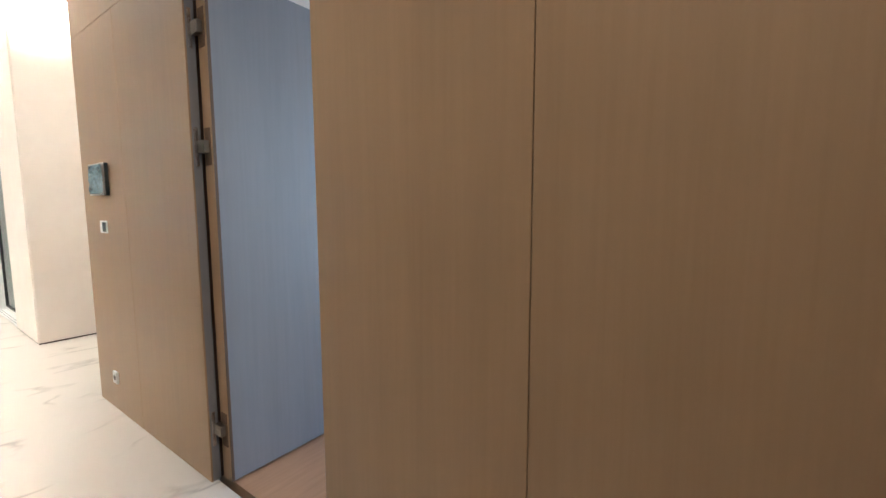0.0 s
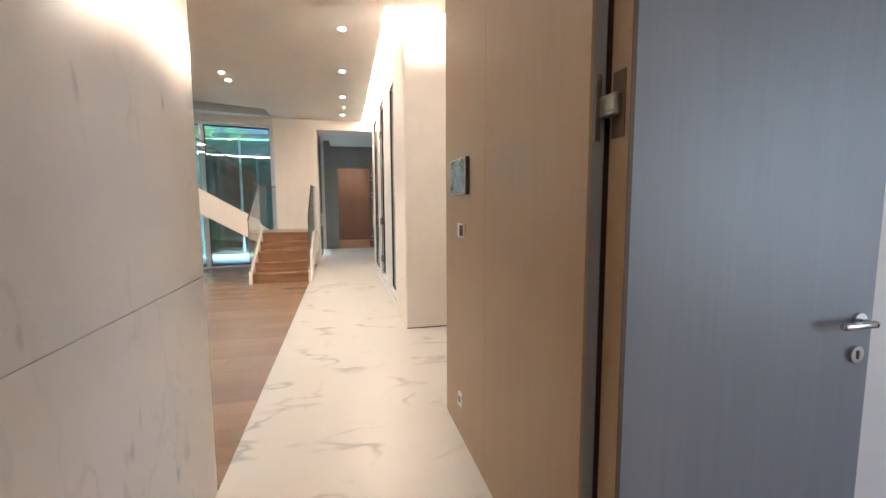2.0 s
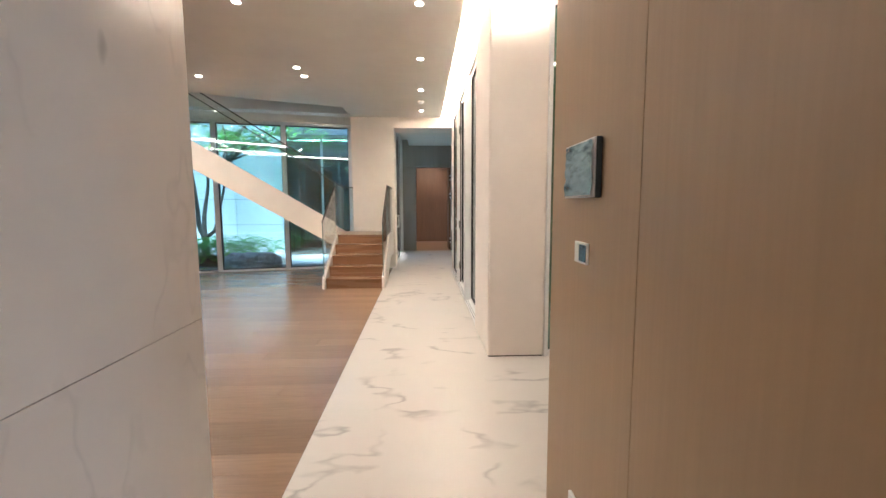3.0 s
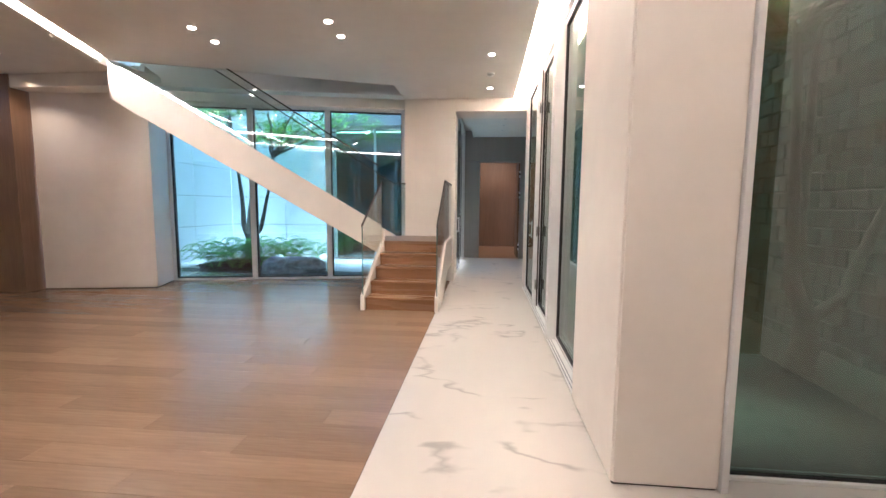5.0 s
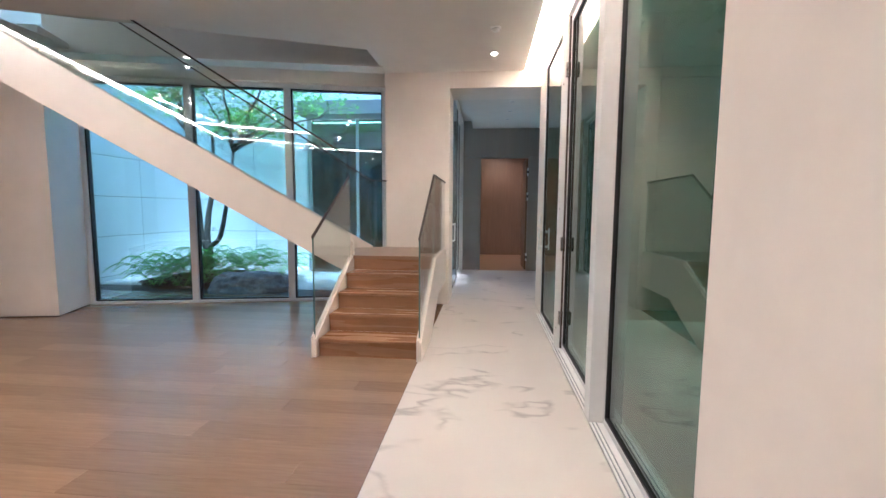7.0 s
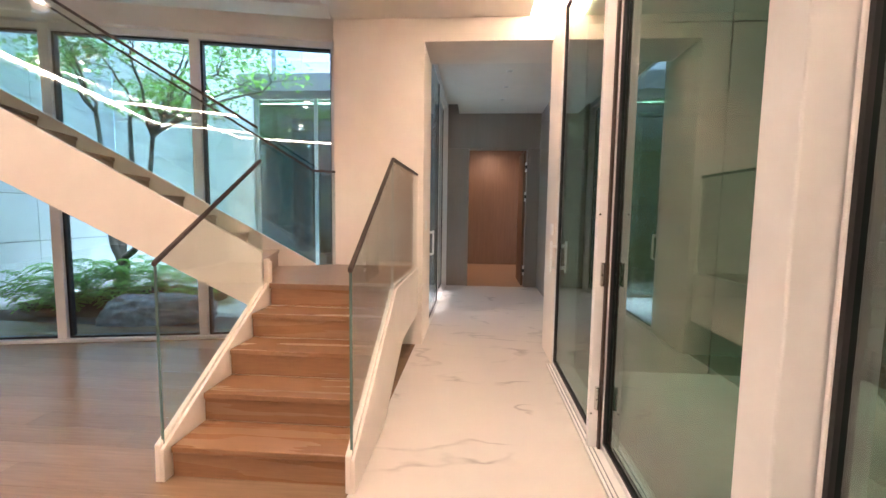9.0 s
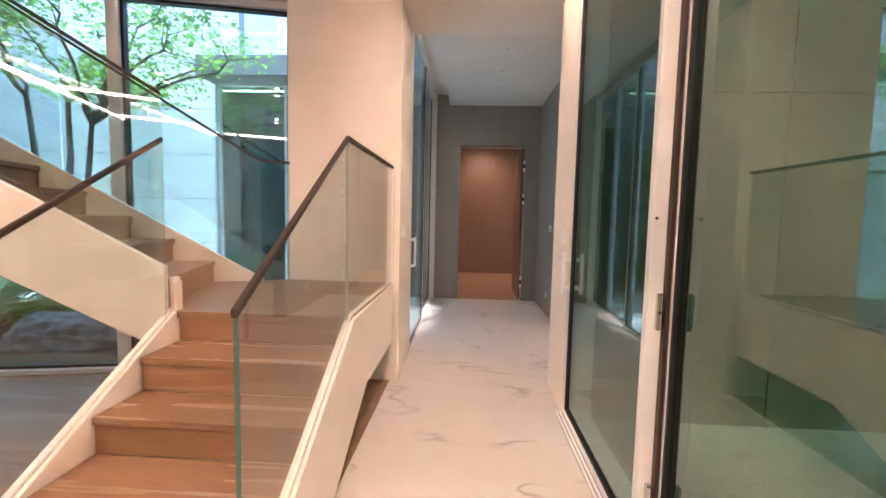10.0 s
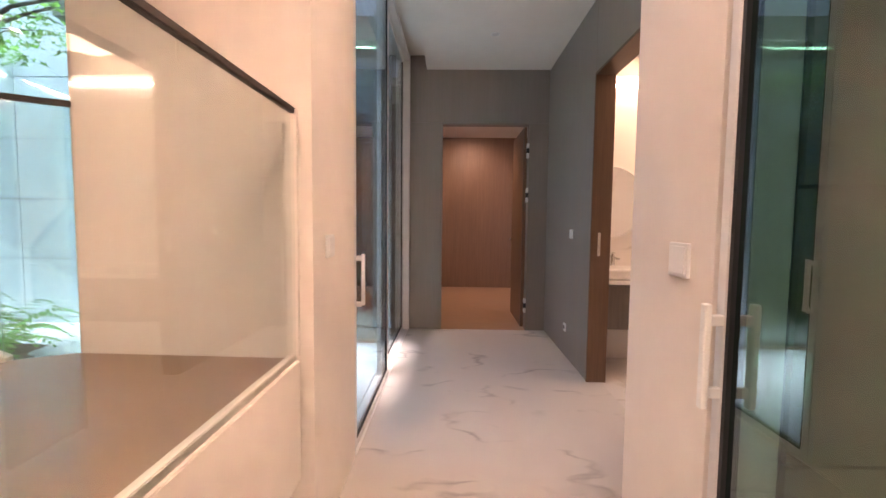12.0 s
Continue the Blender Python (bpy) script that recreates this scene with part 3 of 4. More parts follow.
def leaf(x0, x1, y, label, handle=False, near=0.035, far=0.035):
    """A glazed door leaf from x0 (near) to x1 (far)."""
    d = thing("glass_door", ((x0 + x1) / 2, y, 0), label, "glass door", "folding glass doors")
    a, b = x0 - near, x1 + far
    part("pane", boxes((a, b, y + 0.02, y + 0.04, 0.04, GH - 0.04)), M_GREENGLASS, d, shadow=False)
    part("frame", boxes((x0, a, y, y + 0.06, 0.012, GH - 0.002), (b, x1, y, y + 0.06, 0.012, GH - 0.002), bevel=0.003), M_FRAME, d, "white aluminium stiles")
    part("rail_bars", boxes((a, b, y, y + 0.06, 0.012, 0.045), (a, b, y, y + 0.06, GH - 0.05, GH - 0.002)), M_FRAME, d)
    part("gasket", boxes((a, a - 0.014, y + 0.006, y + 0.05, 0.045, GH - 0.05), (b, b + 0.014, y + 0.006, y + 0.05, 0.045, GH - 0.05),
                         (a - 0.014, b + 0.014, y + 0.006, y + 0.05, 0.0455, 0.06), (a - 0.014, b + 0.014, y + 0.006, y + 0.05, GH - 0.062, GH - 0.05)), M_BLACK, d, "black rubber gasket")
    if handle:
        hx = x1 + 0.03
        h = part("handle", boxes((hx - 0.012, hx + 0.012, y - 0.055, y - 0.035, 0.88, 1.17), (hx - 0.01, hx + 0.01, y - 0.036, y, 0.91, 0.94), (hx - 0.01, hx + 0.01, y - 0.036, y, 1.11, 1.14), bevel=0.004), M_PLASTIC, d, "white bar handle")
    return d


leaf(-6.48, -7.855, 1.47, "tall green-tinted glass door leaf in a white frame", far=0.012)
leaf(-8.03, -9.40, 1.47, "tall green-tinted glass door leaf in a white frame", near=0.05, far=0.02)
leaf(-9.457, -10.81, 1.43, "tall green-tinted glass door leaf with a white bar handle", True, near=0.012)
for x0, x1, y0, y1, hung in ((-7.87, -8.01, 1.382, 1.532, False), (-9.41, -9.452, 1.395, 1.50, True)):
    p = thing("door_post", ((x0 + x1) / 2, (y0 + y1) / 2, 0), "white aluminium folding door post with steel hinges" if hung else "plain white aluminium post between glass doors", "door post", "posts of the folding doors")
    part("post", boxes((x0, x1, y0, y1, 0.002, GH - 0.002), bevel=0.006), M_FRAME, p)
    if not hung:
        part("seal", boxes((x0 - 0.03, x1, y1, y1 + 0.02, 0.01, GH - 0.01)), M_BROWNLINE, p, "dark brown rubber seal")
        continue
    part("seal", boxes((x0 + 0.002, x0 + 0.03, y0 + 0.055, y0 + 0.07, 0.01, GH - 0.01), (x0 + 0.002, x0 + 0.022, y0 + 0.085, y0 + 0.10, 0.01, GH - 0.01)), M_BROWNLINE, p, "dark brown rubber seals")
    for hz in (0.32, 1.07, 2.75):
        h = part("hinge", boxes((x0, x0 + 0.022, y0 + 0.03, y0 + 0.05, hz - 0.07, hz + 0.07), (x0, x0 + 0.022, y0 + 0.072, y0 + 0.084, hz - 0.07, hz + 0.07), bevel=0.003), M_CHROME, p, "steel hinge")
        part("hinge_barrel", disc(disc(bmesh.new(), (x0 + 0.026, y0 + 0.04, hz - 0.035), 0.009, 0.06, seg=12), (x0 + 0.026, y0 + 0.04, hz + 0.035), 0.009, 0.06, seg=12), M_CHROME, h)
    for hz in (0.22, 1.42, 2.62):
        part("screw_cap", disc(bmesh.new(), (x0 + 0.001, y0 + 0.015, hz), 0.006, 0.006, "x", 12), M_CHROME, p)

# ---- corridor behind the portal ----
BX = -15.0
GY = 1.88
sidew = thing("wall_corridor_grey", (-13.5, GY, 0), "dark grey panelled corridor wall with a doorway", "wall", kind="structure")
for x0, x1, z0, z1 in ((-13.28, BX - 0.15, 0, 3.5), (-12.27, -13.278, 2.632, 3.5), (-11.38, -12.268, 0, 3.5)):
    part("panel", boxes((x0, x1, GY, 2.0, z0, z1), bevel=0.002), M_GREYWALL, sidew)
endw = thing("wall_corridor_end", (BX, 1.0, 0), "dark grey panelled end wall with a doorway", "wall", kind="structure")
for y0, y1, z0, z1 in ((CY - 0.1, 0.55, 0, 2.605), (1.66, GY - 0.001, 0, 2.605), (CY - 0.1, GY - 0.001, 2.61, 3.5)):
    part("panel", boxes((BX, BX - 0.15, y0, y1, z0, z1), bevel=0.002), M_GREYWALL, endw)
structure("ceiling_corridor", boxes((-11.95, BX, 0.36, GY, 3.25, 3.35), (-11.95, BX, CY - 0.05, 0.36, 3.42, 3.5)), M_CEIL, "white corridor ceiling with a blind slot", "ceiling")
structure("ceiling_corridor_slot", boxes((-11.95, BX, 0.352, 0.36, 3.35, 3.42)), M_CEIL, "white slot lining", "ceiling")
cor = thing("window_3", (-13.6, CY, 0), "white framed sliding glass doors onto the court", "sliding door", kind="structure")
part("window_frame", boxes((-12.0, -12.04, CY - 0.12, CY - 0.005, 0, 3.42), (-14.93, -14.998, CY - 0.12, CY + 0.01, 0, 3.42), (-12.04, -14.93, CY - 0.12, CY - 0.005, 3.34, 3.42), bevel=0.003), M_FRAME, cor, "white aluminium frame")
part("sill", boxes((-12.04, -14.93, CY - 0.12, CY - 0.02, -0.02, 0.012), (-12.04, -14.93, CY - 0.012, CY, -0.02, 0.008)), M_FRAME, cor, "white floor track")
for x0, x1, yy in ((-12.05, -13.34, CY - 0.045), (-13.28, -14.92, CY - 0.10)):
    s = part("sash", boxes((x0, x0 - 0.045, yy, yy + 0.035, 0.014, 3.338), (x1 + 0.045, x1, yy, yy + 0.035, 0.014, 3.338), (x0 - 0.045, x1 + 0.045, yy, yy + 0.035, 0.014, 0.055), (x0 - 0.045, x1 + 0.045, yy, yy + 0.035, 3.29, 3.338)), M_FRAME, cor)
    part("gasket", boxes((x0 - 0.045, x0 - 0.06, yy + 0.004, yy + 0.03, 0.056, 3.289), (x1 + 0.045, x1 + 0.06, yy + 0.004, yy + 0.03, 0.056, 3.289), (x0 - 0.06, x1 + 0.06, yy + 0.004, yy + 0.03, 0.056, 0.07)), M_BLACK, s, "black rubber gasket")
    part("pane", boxes((x0 - 0.06, x1 + 0.06, yy + 0.012, yy + 0.024, 0.06, 3.285)), M_WINGLASS, s, shadow=False)
part("handle", boxes((-12.062, -12.086, CY + 0.025, CY + 0.045, 0.89, 1.19), (-12.065, -12.083, CY - 0.009, CY + 0.025, 0.88, 0.91), (-12.065, -12.083, CY - 0.009, CY + 0.025, 1.15, 1.18), bevel=0.004), M_PLASTIC, cor, "white bar handle")

# hall beyond the far door
structure("hall_floor", boxes((BX, -19.0, -0.6, 3.0, -0.1, 0.0)), M_HALLFLOOR, "warm brown wooden floor", "floor")
structure("hall_wall", boxes((-18.5, -18.6, -0.6, 3.0, 0, 3.4)), M_BROWNWALL, "warm brown walnut wall", "wall")
structure("hall_wall_side", boxes((BX - 0.15, -18.5, -0.7, -0.6, 0, 3.4), (BX - 0.15, -18.5, 3.0, 3.1, 0, 3.4)), M_BROWNWALL, "walnut side wall", "wall")
structure("hall_ceiling", boxes((BX - 0.15, -18.6, -0.7, 3.1, 3.1, 3.2)), M_CEIL, "white hall ceiling", "ceiling")

# bathroom beside the corridor
structure("bath_floor", boxes((-11.5, -14.0, 2.0, 4.2, -0.1, 0.0)), M_BATHMARBLE, "cream stone bathroom floor", "floor")
structure("bath_wall_end", boxes((-13.95, -14.1, 2.0, 4.2, 0, 3.0)), M_BATHMARBLE, "cream marble bathroom wall with soft veins", "wall")
structure("bath_wall_side", boxes((-11.5, -14.1, 4.2, 4.3, 0, 3.0), (-11.5, -11.6, 2.3, 4.2, 0, 3.0)), M_BATHMARBLE, "cream marble bathroom wall", "wall")
structure("bath_ceiling", boxes((-11.5, -14.1, 2.0, 4.3, 3.0, 3.1)), M_CEIL, "white bathroom ceiling", "ceiling")
structure("door_frame_bath", boxes((-13.26, -13.28, GY - 0.006, 2.04, 0, 2.63), (-12.27, -12.29, GY - 0.006, 2.04, 0, 2.63), (-12.29, -13.26, GY - 0.006, 2.04, 2.61, 2.63)), M_WALLWOOD_EDGE, "oak door lining", "door frame")


# ---- stairs ----
RISE, RUN = 0.17, 0.28
SX = -8.915       # first riser
SL, SR = -0.945, 0.112
lower = thing("staircase_lower", (SX, -0.4, 0), "oak steps between white stringers with glass rails", "staircase")
for i in range(5):
    z = RISE * (i + 1)
    x = SX - RUN * i
    if i < 4:
        part("step", boxes((x + 0.015, x - RUN, SL + 0.055, SR - 0.055, z - 0.035, z), bevel=0.004), M_STEP, lower)
    part("riser", boxes((x, x - 0.02, SL + 0.055, SR - 0.055, z - RISE, z - 0.036)), M_STEP, lower)
TOP = 5 * RISE
DX, DY = 0.307, -0.952         # way up the second flight
NX, NY = -0.952, -0.307        # towards the window
P0 = (-10.02, -0.94)           # foot of the outer stringer
UW = 1.095                     # width of the second flight


def on_flight(s, w, origin=P0):
    return (origin[0] + DX * s + NX * w, origin[1] + DY * s + NY * w)


lx = SX - 4 * RUN
bm = prism(bmesh.new(), [(lx + 0.015, SR - 0.055), (CX + 0.06, SR - 0.055), (-11.25, -0.785), on_flight(-0.335, UW - 0.02), on_flight(0.05, UW - 0.02), on_flight(0.05, 0.03), (lx + 0.015, SL + 0.055)], "z", TOP - 0.04, TOP, 0.003)
part("landing", bm, M_STEP_UP, lower, "oak landing")
# right stringer: rises, bends to level, open triangle below
s = RISE / RUN
g = 0.022
pts = [(SX + 0.06, 0.0), (SX + 0.06, 0.20), (lx + 0.02, TOP + 0.012), (CX + 0.055, TOP + 0.012), (CX + 0.055, 0.36), (-10.32, 0.36), (-9.56, 0.0)]
low = [(SX + 0.06, 0.0), (SX + 0.06, 0.20 - g), (lx + 0.02, TOP + 0.012 - g), (CX + 0.055, TOP + 0.012 - g), (CX + 0.055, 0.36), (-10.32, 0.36), (-9.56, 0.0)]
part("stringer", prism(bmesh.new(), pts, "y", SR - 0.05, SR - 0.020, 0.003), M_STRING, lower, "white lacquered stringer")
part("stringer_cover", prism(bmesh.new(), low, "y", SR - 0.0195, SR - 0.003, 0.003), M_STRING, lower, "white lacquered cover plate")
pts = [(SX + 0.06, 0.0), (SX + 0.06, 0.20), (lx, TOP + 0.02), (lx, TOP + 0.185), (lx - 0.055, TOP + 0.185), (lx - 0.055, 0.30), (-9.56, 0.0)]
low = [(SX + 0.06, 0.0), (SX + 0.06, 0.20 - g), (lx + 0.02, TOP + 0.02 - g), (lx + 0.02, TOP + 0.165), (lx - 0.04, TOP + 0.165), (lx - 0.04, 0.30), (-9.56, 0.0)]
part("stringer", prism(bmesh.new(), pts, "y", SL, SL + 0.03, 0.003), M_STRING, lower, "white lacquered stringer")
part("stringer_cover", prism(bmesh.new(), low, "y", SL + 0.0305, SL + 0.05, 0.003), M_STRING, lower, "white lacquered cover plate")
part("underside", prism(bmesh.new(), [(SX - 0.3, 0.0), (lx - 0.05, TOP - 0.22), (CX + 0.07, TOP - 0.22), (CX + 0.07, TOP - 0.28), (lx - 0.1, TOP - 0.28), (SX - 0.42, 0.0)], "y", SL + 0.052, SR - 0.052), M_STRING, lower)


RG = SR - 0.026
# right glass: sloped piece and level piece
part("glass_panel", prism(bmesh.new(), [(-8.89, 0.18), (-9.95, 0.84), (-9.95, 1.785), (-8.89, 1.125)], "y", RG - 0.006, RG + 0.006), M_GLASS, lower, "clear glass balustrade", shadow=False)
part("glass_panel", prism(bmesh.new(), [(-9.953, 0.84), (CX + 0.04, 0.84), (CX + 0.04, 1.785), (-9.953, 1.785)], "y", RG - 0.006, RG + 0.006), M_GLASS, lower, "clear glass balustrade", shadow=False)
part("glass_edge", boxes((-8.888, -8.884, RG - 0.007, RG + 0.007, 0.19, 1.125)), M_EDGE, lower, "dark green glass edge")
part("handrail", prism(prism(bmesh.new(), [(-8.875, 1.120), (-9.95, 1.782), (-9.955, 1.806), (-8.875, 1.145)], "y", RG - 0.011, RG + 0.011, 0.003), [(-9.95, 1.783), (CX + 0.02, 1.783), (CX + 0.02, 1.806), (-9.95, 1.806)], "y", RG - 0.011, RG + 0.011, 0.003), M_HANDRAIL, lower, "thin dark walnut handrail")
part("channel", boxes((CX + 0.03, CX + 0.05, RG - 0.016, RG + 0.016, TOP, 1.80)), M_STRING, lower, "white wall channel")
part("glass_joint", boxes((-9.9505, -9.9525, RG - 0.0065, RG + 0.0065, 0.85, 1.785)), M_PALEEDGE, lower, "pale glass butt joint")
LG = SL + 0.026
part("glass_panel", prism(bmesh.new(), [(-8.89, 0.18), (-9.97, 0.80), (-9.97, 1.765), (-8.89, 1.13)], "y", LG - 0.006, LG + 0.006), M_GLASS, lower, "clear glass balustrade", shadow=False)
part("glass_edge", boxes((-8.888, -8.884, LG - 0.007, LG + 0.007, 0.19, 1.13)), M_EDGE, lower, "dark green glass edge")
part("handrail", prism(bmesh.new(), [(-8.875, 1.128), (-9.97, 1.767), (-9.97, 1.792), (-8.875, 1.153)], "y", LG - 0.011, LG + 0.011, 0.003), M_HANDRAIL, lower, "thin dark walnut handrail")

upper = thing("staircase_upper", (-9.6, -2.9, TOP), "white-sided oak stair flight rising along the window", "staircase")
US = (3.33 - 1.10) / 3.66      # slope of the band
LEN = 3.66
part("stringer", obox(bmesh.new(), P0, on_flight(LEN, 0), -0.0, 0.05, (0.63, 2.83), (1.10, 3.33)), M_STRING, upper, "white lacquered outer stringer")
part("stringer", obox(bmesh.new(), on_flight(-0.335, UW), on_flight(LEN + 0.6, UW), -0.0, 0.045, (0.60, 0.64 + US * 4.22), (0.864, 1.065 + US * 4.22)), M_STRING, upper, "white lacquered inner stringer")
part("underside", obox(bmesh.new(), on_flight(0.2, 0.05), on_flight(LEN, 0.05), 0.0, -UW + 0.10, (0.80, 2.84), (0.83, 2.87)), M_STRING, upper)
for i in range(13):
    z = TOP + RISE * (i + 1)
    a = 0.03 + RUN * i
    part("step", obox(bmesh.new(), on_flight(a - 0.015, 0.05), on_flight(a + RUN, 0.05), 0.0, -UW + 0.10, z - 0.035, z, 0.003), M_STEP_UP, upper)
    part("riser", obox(bmesh.new(), on_flight(a, 0.05), on_flight(a + 0.02, 0.05), 0.0, -UW + 0.10, z - RISE, z - 0.036), M_STEP_UP, upper)


def flight_glass(w, s0, s1, z0, label):
    """Glass with a thin rail along the second flight, from s0 to s1, foot at z0 where s is 0."""
    za, zb = z0 + US * s0, z0 + US * s1
    part("glass_panel", obox(bmesh.new(), on_flight(s0, w), on_flight(s1, w), -0.006, 0.006, (za, zb), (za + 0.92, zb + 0.92)), M_GLASS, upper, "clear glass balustrade", shadow=False)
    part("handrail", obox(bmesh.new(), on_flight(s0, w), on_flight(s1, w), -0.011, 0.011, (za + 0.92, zb + 0.92), (za + 0.942, zb + 0.942)), M_HANDRAIL, upper, label)


flight_glass(0.025, 0.02, 3.55, 1.09, "thin dark handrail")
flight_glass(UW - 0.022, -0.32, 4.0, 1.082, "thin dark handrail")
q = on_flight(-0.32, UW - 0.022)
part("handrail", obox(bmesh.new(), (-11.265, -0.78), q, -0.011, 0.011, 1.808, 1.83), M_HANDRAIL, upper, "thin dark handrail")
part("glass_panel", obox(bmesh.new(), (-11.265, -0.78), q, -0.006, 0.006, TOP, 1.808), M_GLASS, upper, "clear glass balustrade", shadow=False)

# ---- doors ----
d1 = thing("door_1", (-1.96, 1.8, 0), "open grey laminate door with a steel lever handle", "door", kind="structure")
lf = part("leaf", boxes((-1.955, -2.035, 1.372, 2.26, 0.01, 2.425), bevel=0.003), M_GREYDOOR, d1)
part("edge_band", boxes((-1.957, -2.035, 1.364, 1.3715, 0.012, 2.42)), M_WALLWOOD, d1, "light oak leaf edge")
part("edge_line", boxes((-1.9545, -1.9575, 1.365, 1.378, 0.012, 2.42)), M_SEAM, d1)
part("jamb", boxes((-2.05, -2.12, 1.318, 1.358, 0, 2.44), (-1.153, -1.18, 1.33, 1.55, 0, 2.44), bevel=0.002), M_GREYDOOR, d1, "grey metal door frame")
part("jamb_groove", boxes((-2.062, -2.12, 1.359, 1.45, 0, 2.44)), M_BROWNLINE, d1, "dark rubber groove")
h = part("handle", boxes((-1.92, -1.90, 2.07, 2.205, 1.01, 1.03), (-1.955, -1.90, 2.185, 2.205, 1.01, 1.03), bevel=0.006), M_CHROME, d1, "steel lever handle", smooth=True)
part("rose", disc(bmesh.new(), (-1.950, 2.195, 1.02), 0.026, 0.012, "x", 24), M_CHROME, h)
part("key_rose", disc(bmesh.new(), (-1.950, 2.195, 0.915), 0.026, 0.012, "x", 24), M_CHROME, d1, "steel keyhole rose")
part("keyhole", boxes((-1.942, -1.9435, 2.191, 2.199, 0.902, 0.928)), M_BLACK, d1)
for hz in (0.27, 1.64, 2.165):
    hg = part("hinge", boxes((-1.985, -2.047, 1.337, 1.3635, hz - 0.028, hz + 0.028), bevel=0.004), M_STEEL, d1, "dark steel concealed hinge")
    part("hinge_plate", boxes((-2.046, -2.0495, 1.325, 1.343, hz - 0.088, hz + 0.088), bevel=0.0015), M_CHROME, hg, "pale steel plate")
    part("hinge_pocket", boxes((-1.972, -2.024, 1.3615, 1.3645, hz - 0.085, hz + 0.085)), M_SEAM, hg)
    part("hinge_cap", boxes((-1.978, -2.012, 1.3335, 1.338, hz - 0.018, hz + 0.018), bevel=0.002), M_STEEL, hg)

d1.location += Vector((0.125, 0.05, 0))

d2 = thing("door_2", (-15.2, 1.64, 0), "open walnut door with white hinges and lever handle", "door", kind="structure")
part("leaf", boxes((-15.16, -16.1, 1.60, 1.64, 0.01, 2.59), bevel=0.003), M_BROWNWALL, d2)
part("frame", boxes((BX + 0.004, BX - 0.15, 1.642, 1.659, 0, 2.604), (BX + 0.004, BX - 0.15, 0.551, 0.562, 0, 2.604), (BX + 0.004, BX - 0.15, 0.562, 1.642, 2.592, 2.604)), M_GREYWALL, d2)
for hz in (0.32, 1.72, 2.27):
    hg = part("hinge", boxes((BX + 0.006, BX - 0.05, 1.615, 1.6415, hz - 0.09, hz + 0.09), bevel=0.004), M_PLASTIC, d2, "white hinge")
    part("hinge_pocket", boxes((BX + 0.007, BX - 0.03, 1.612, 1.6415, hz - 0.03, hz + 0.03)), M_BLACK, hg)
part("handle", boxes((-15.90, -15.99, 1.54, 1.555, 1.12, 1.14), (-15.97, -15.99, 1.555, 1.60, 1.12, 1.14), bevel=0.005), M_CHROME, d2, "steel lever handle")
solid("strike_plate", boxes((-13.255, -13.2605, 1.93, 1.955, 1.10, 1.30), bevel=0.001), M_CHROME, "steel strike plate on the bathroom door lining", "strike plate")

# ---- fittings ----
for sx, sy in SPOTS:
    sp = thing("downlight", (sx, sy, CEIL), "round recessed ceiling downlight, lit warm white", "downlight", "ceiling downlights")
    part("trim_ring", disc(bmesh.new(), (sx, sy, CEIL - 0.001), 0.047, 0.006), M_PLASTIC, sp)
    part("lens", disc(bmesh.new(), (sx, sy, CEIL - 0.0055), 0.037, 0.004), M_SPOT, sp, "glowing lens")
for sx, sy, cz, on in ((-16.6, 1.05, 3.1, True), (-12.6, 1.1, 3.25, False), (-13.3, 1.1, 3.25, False), (-14.0, 1.1, 3.25, False)):
    sp = thing("downlight", (sx, sy, cz), "small round downlight in the corridor ceiling", "downlight", "corridor downlights")
    part("trim_ring", disc(bmesh.new(), (sx, sy, cz - 0.001), 0.045, 0.006), M_PLASTIC, sp)
    part("lens", disc(bmesh.new(), (sx, sy, cz - 0.0055), 0.033, 0.004), M_SPOT if on else M_CERAMIC, sp)
sd = thing("smoke_detector", (-9.85, 0.755, CEIL), "round white ceiling smoke detector", "smoke detector")
part("base", disc(bmesh.new(), (-9.85, 0.755, CEIL - 0.01), 0.055, 0.02), M_PLASTIC, sd)
part("dome", disc(bmesh.new(), (-9.85, 0.755, CEIL - 0.032), 0.03, 0.024, r2=0.045), M_PLASTIC, sd)
part("vent_ring", disc(bmesh.new(), (-9.85, 0.755, CEIL - 0.021), 0.0455, 0.004), M_BLACK, sd)

pad = thing("wall_panel", (-3.18, WY, 1.53), "home control screen still wrapped in crinkled film", "control screen")
part("housing", boxes((-3.04, -3.325, WY - 0.022, WY, 1.437, 1.637), bevel=0.006), M_SCREEN, pad, "dark housing")
part("bezel", boxes((-3.042, -3.323, WY - 0.027, WY - 0.0215, 1.439, 1.635), bevel=0.002), M_PLASTIC, pad, "white bezel")
bm = bmesh.new()
bmesh.ops.create_grid(bm, x_segments=26, y_segments=26, size=0.5)
for v in bm.verts:
    u, w = v.co.x, v.co.y
    k = noise.noise(Vector((u * 5, w * 9, 1.7))) * 0.006 + noise.noise(Vector((u * 14, w * 20, 4))) * 0.003
    hem = 0.012 * max(0, -w - 0.42) * noise.noise(Vector((u * 12, 3, 0))) * 30
    v.co = Vector((-3.18 + u * 0.262, WY - 0.033 + k, 1.537 + w * 0.182 + hem * 0.03))
part("film", bm, M_FILM, pad, "crinkled protective film", smooth=True)
sw = thing("thermostat", (-3.19, WY, 1.235), "small square thermostat with a dark display", "thermostat")
part("plate", boxes((-3.13, -3.25, WY - 0.010, WY, 1.199, 1.278), bevel=0.004), M_PLASTIC, sw)
part("display", boxes((-3.135, -3.20, WY - 0.0115, WY - 0.0095, 1.208, 1.269)), M_SCREEN, sw, "dark display")


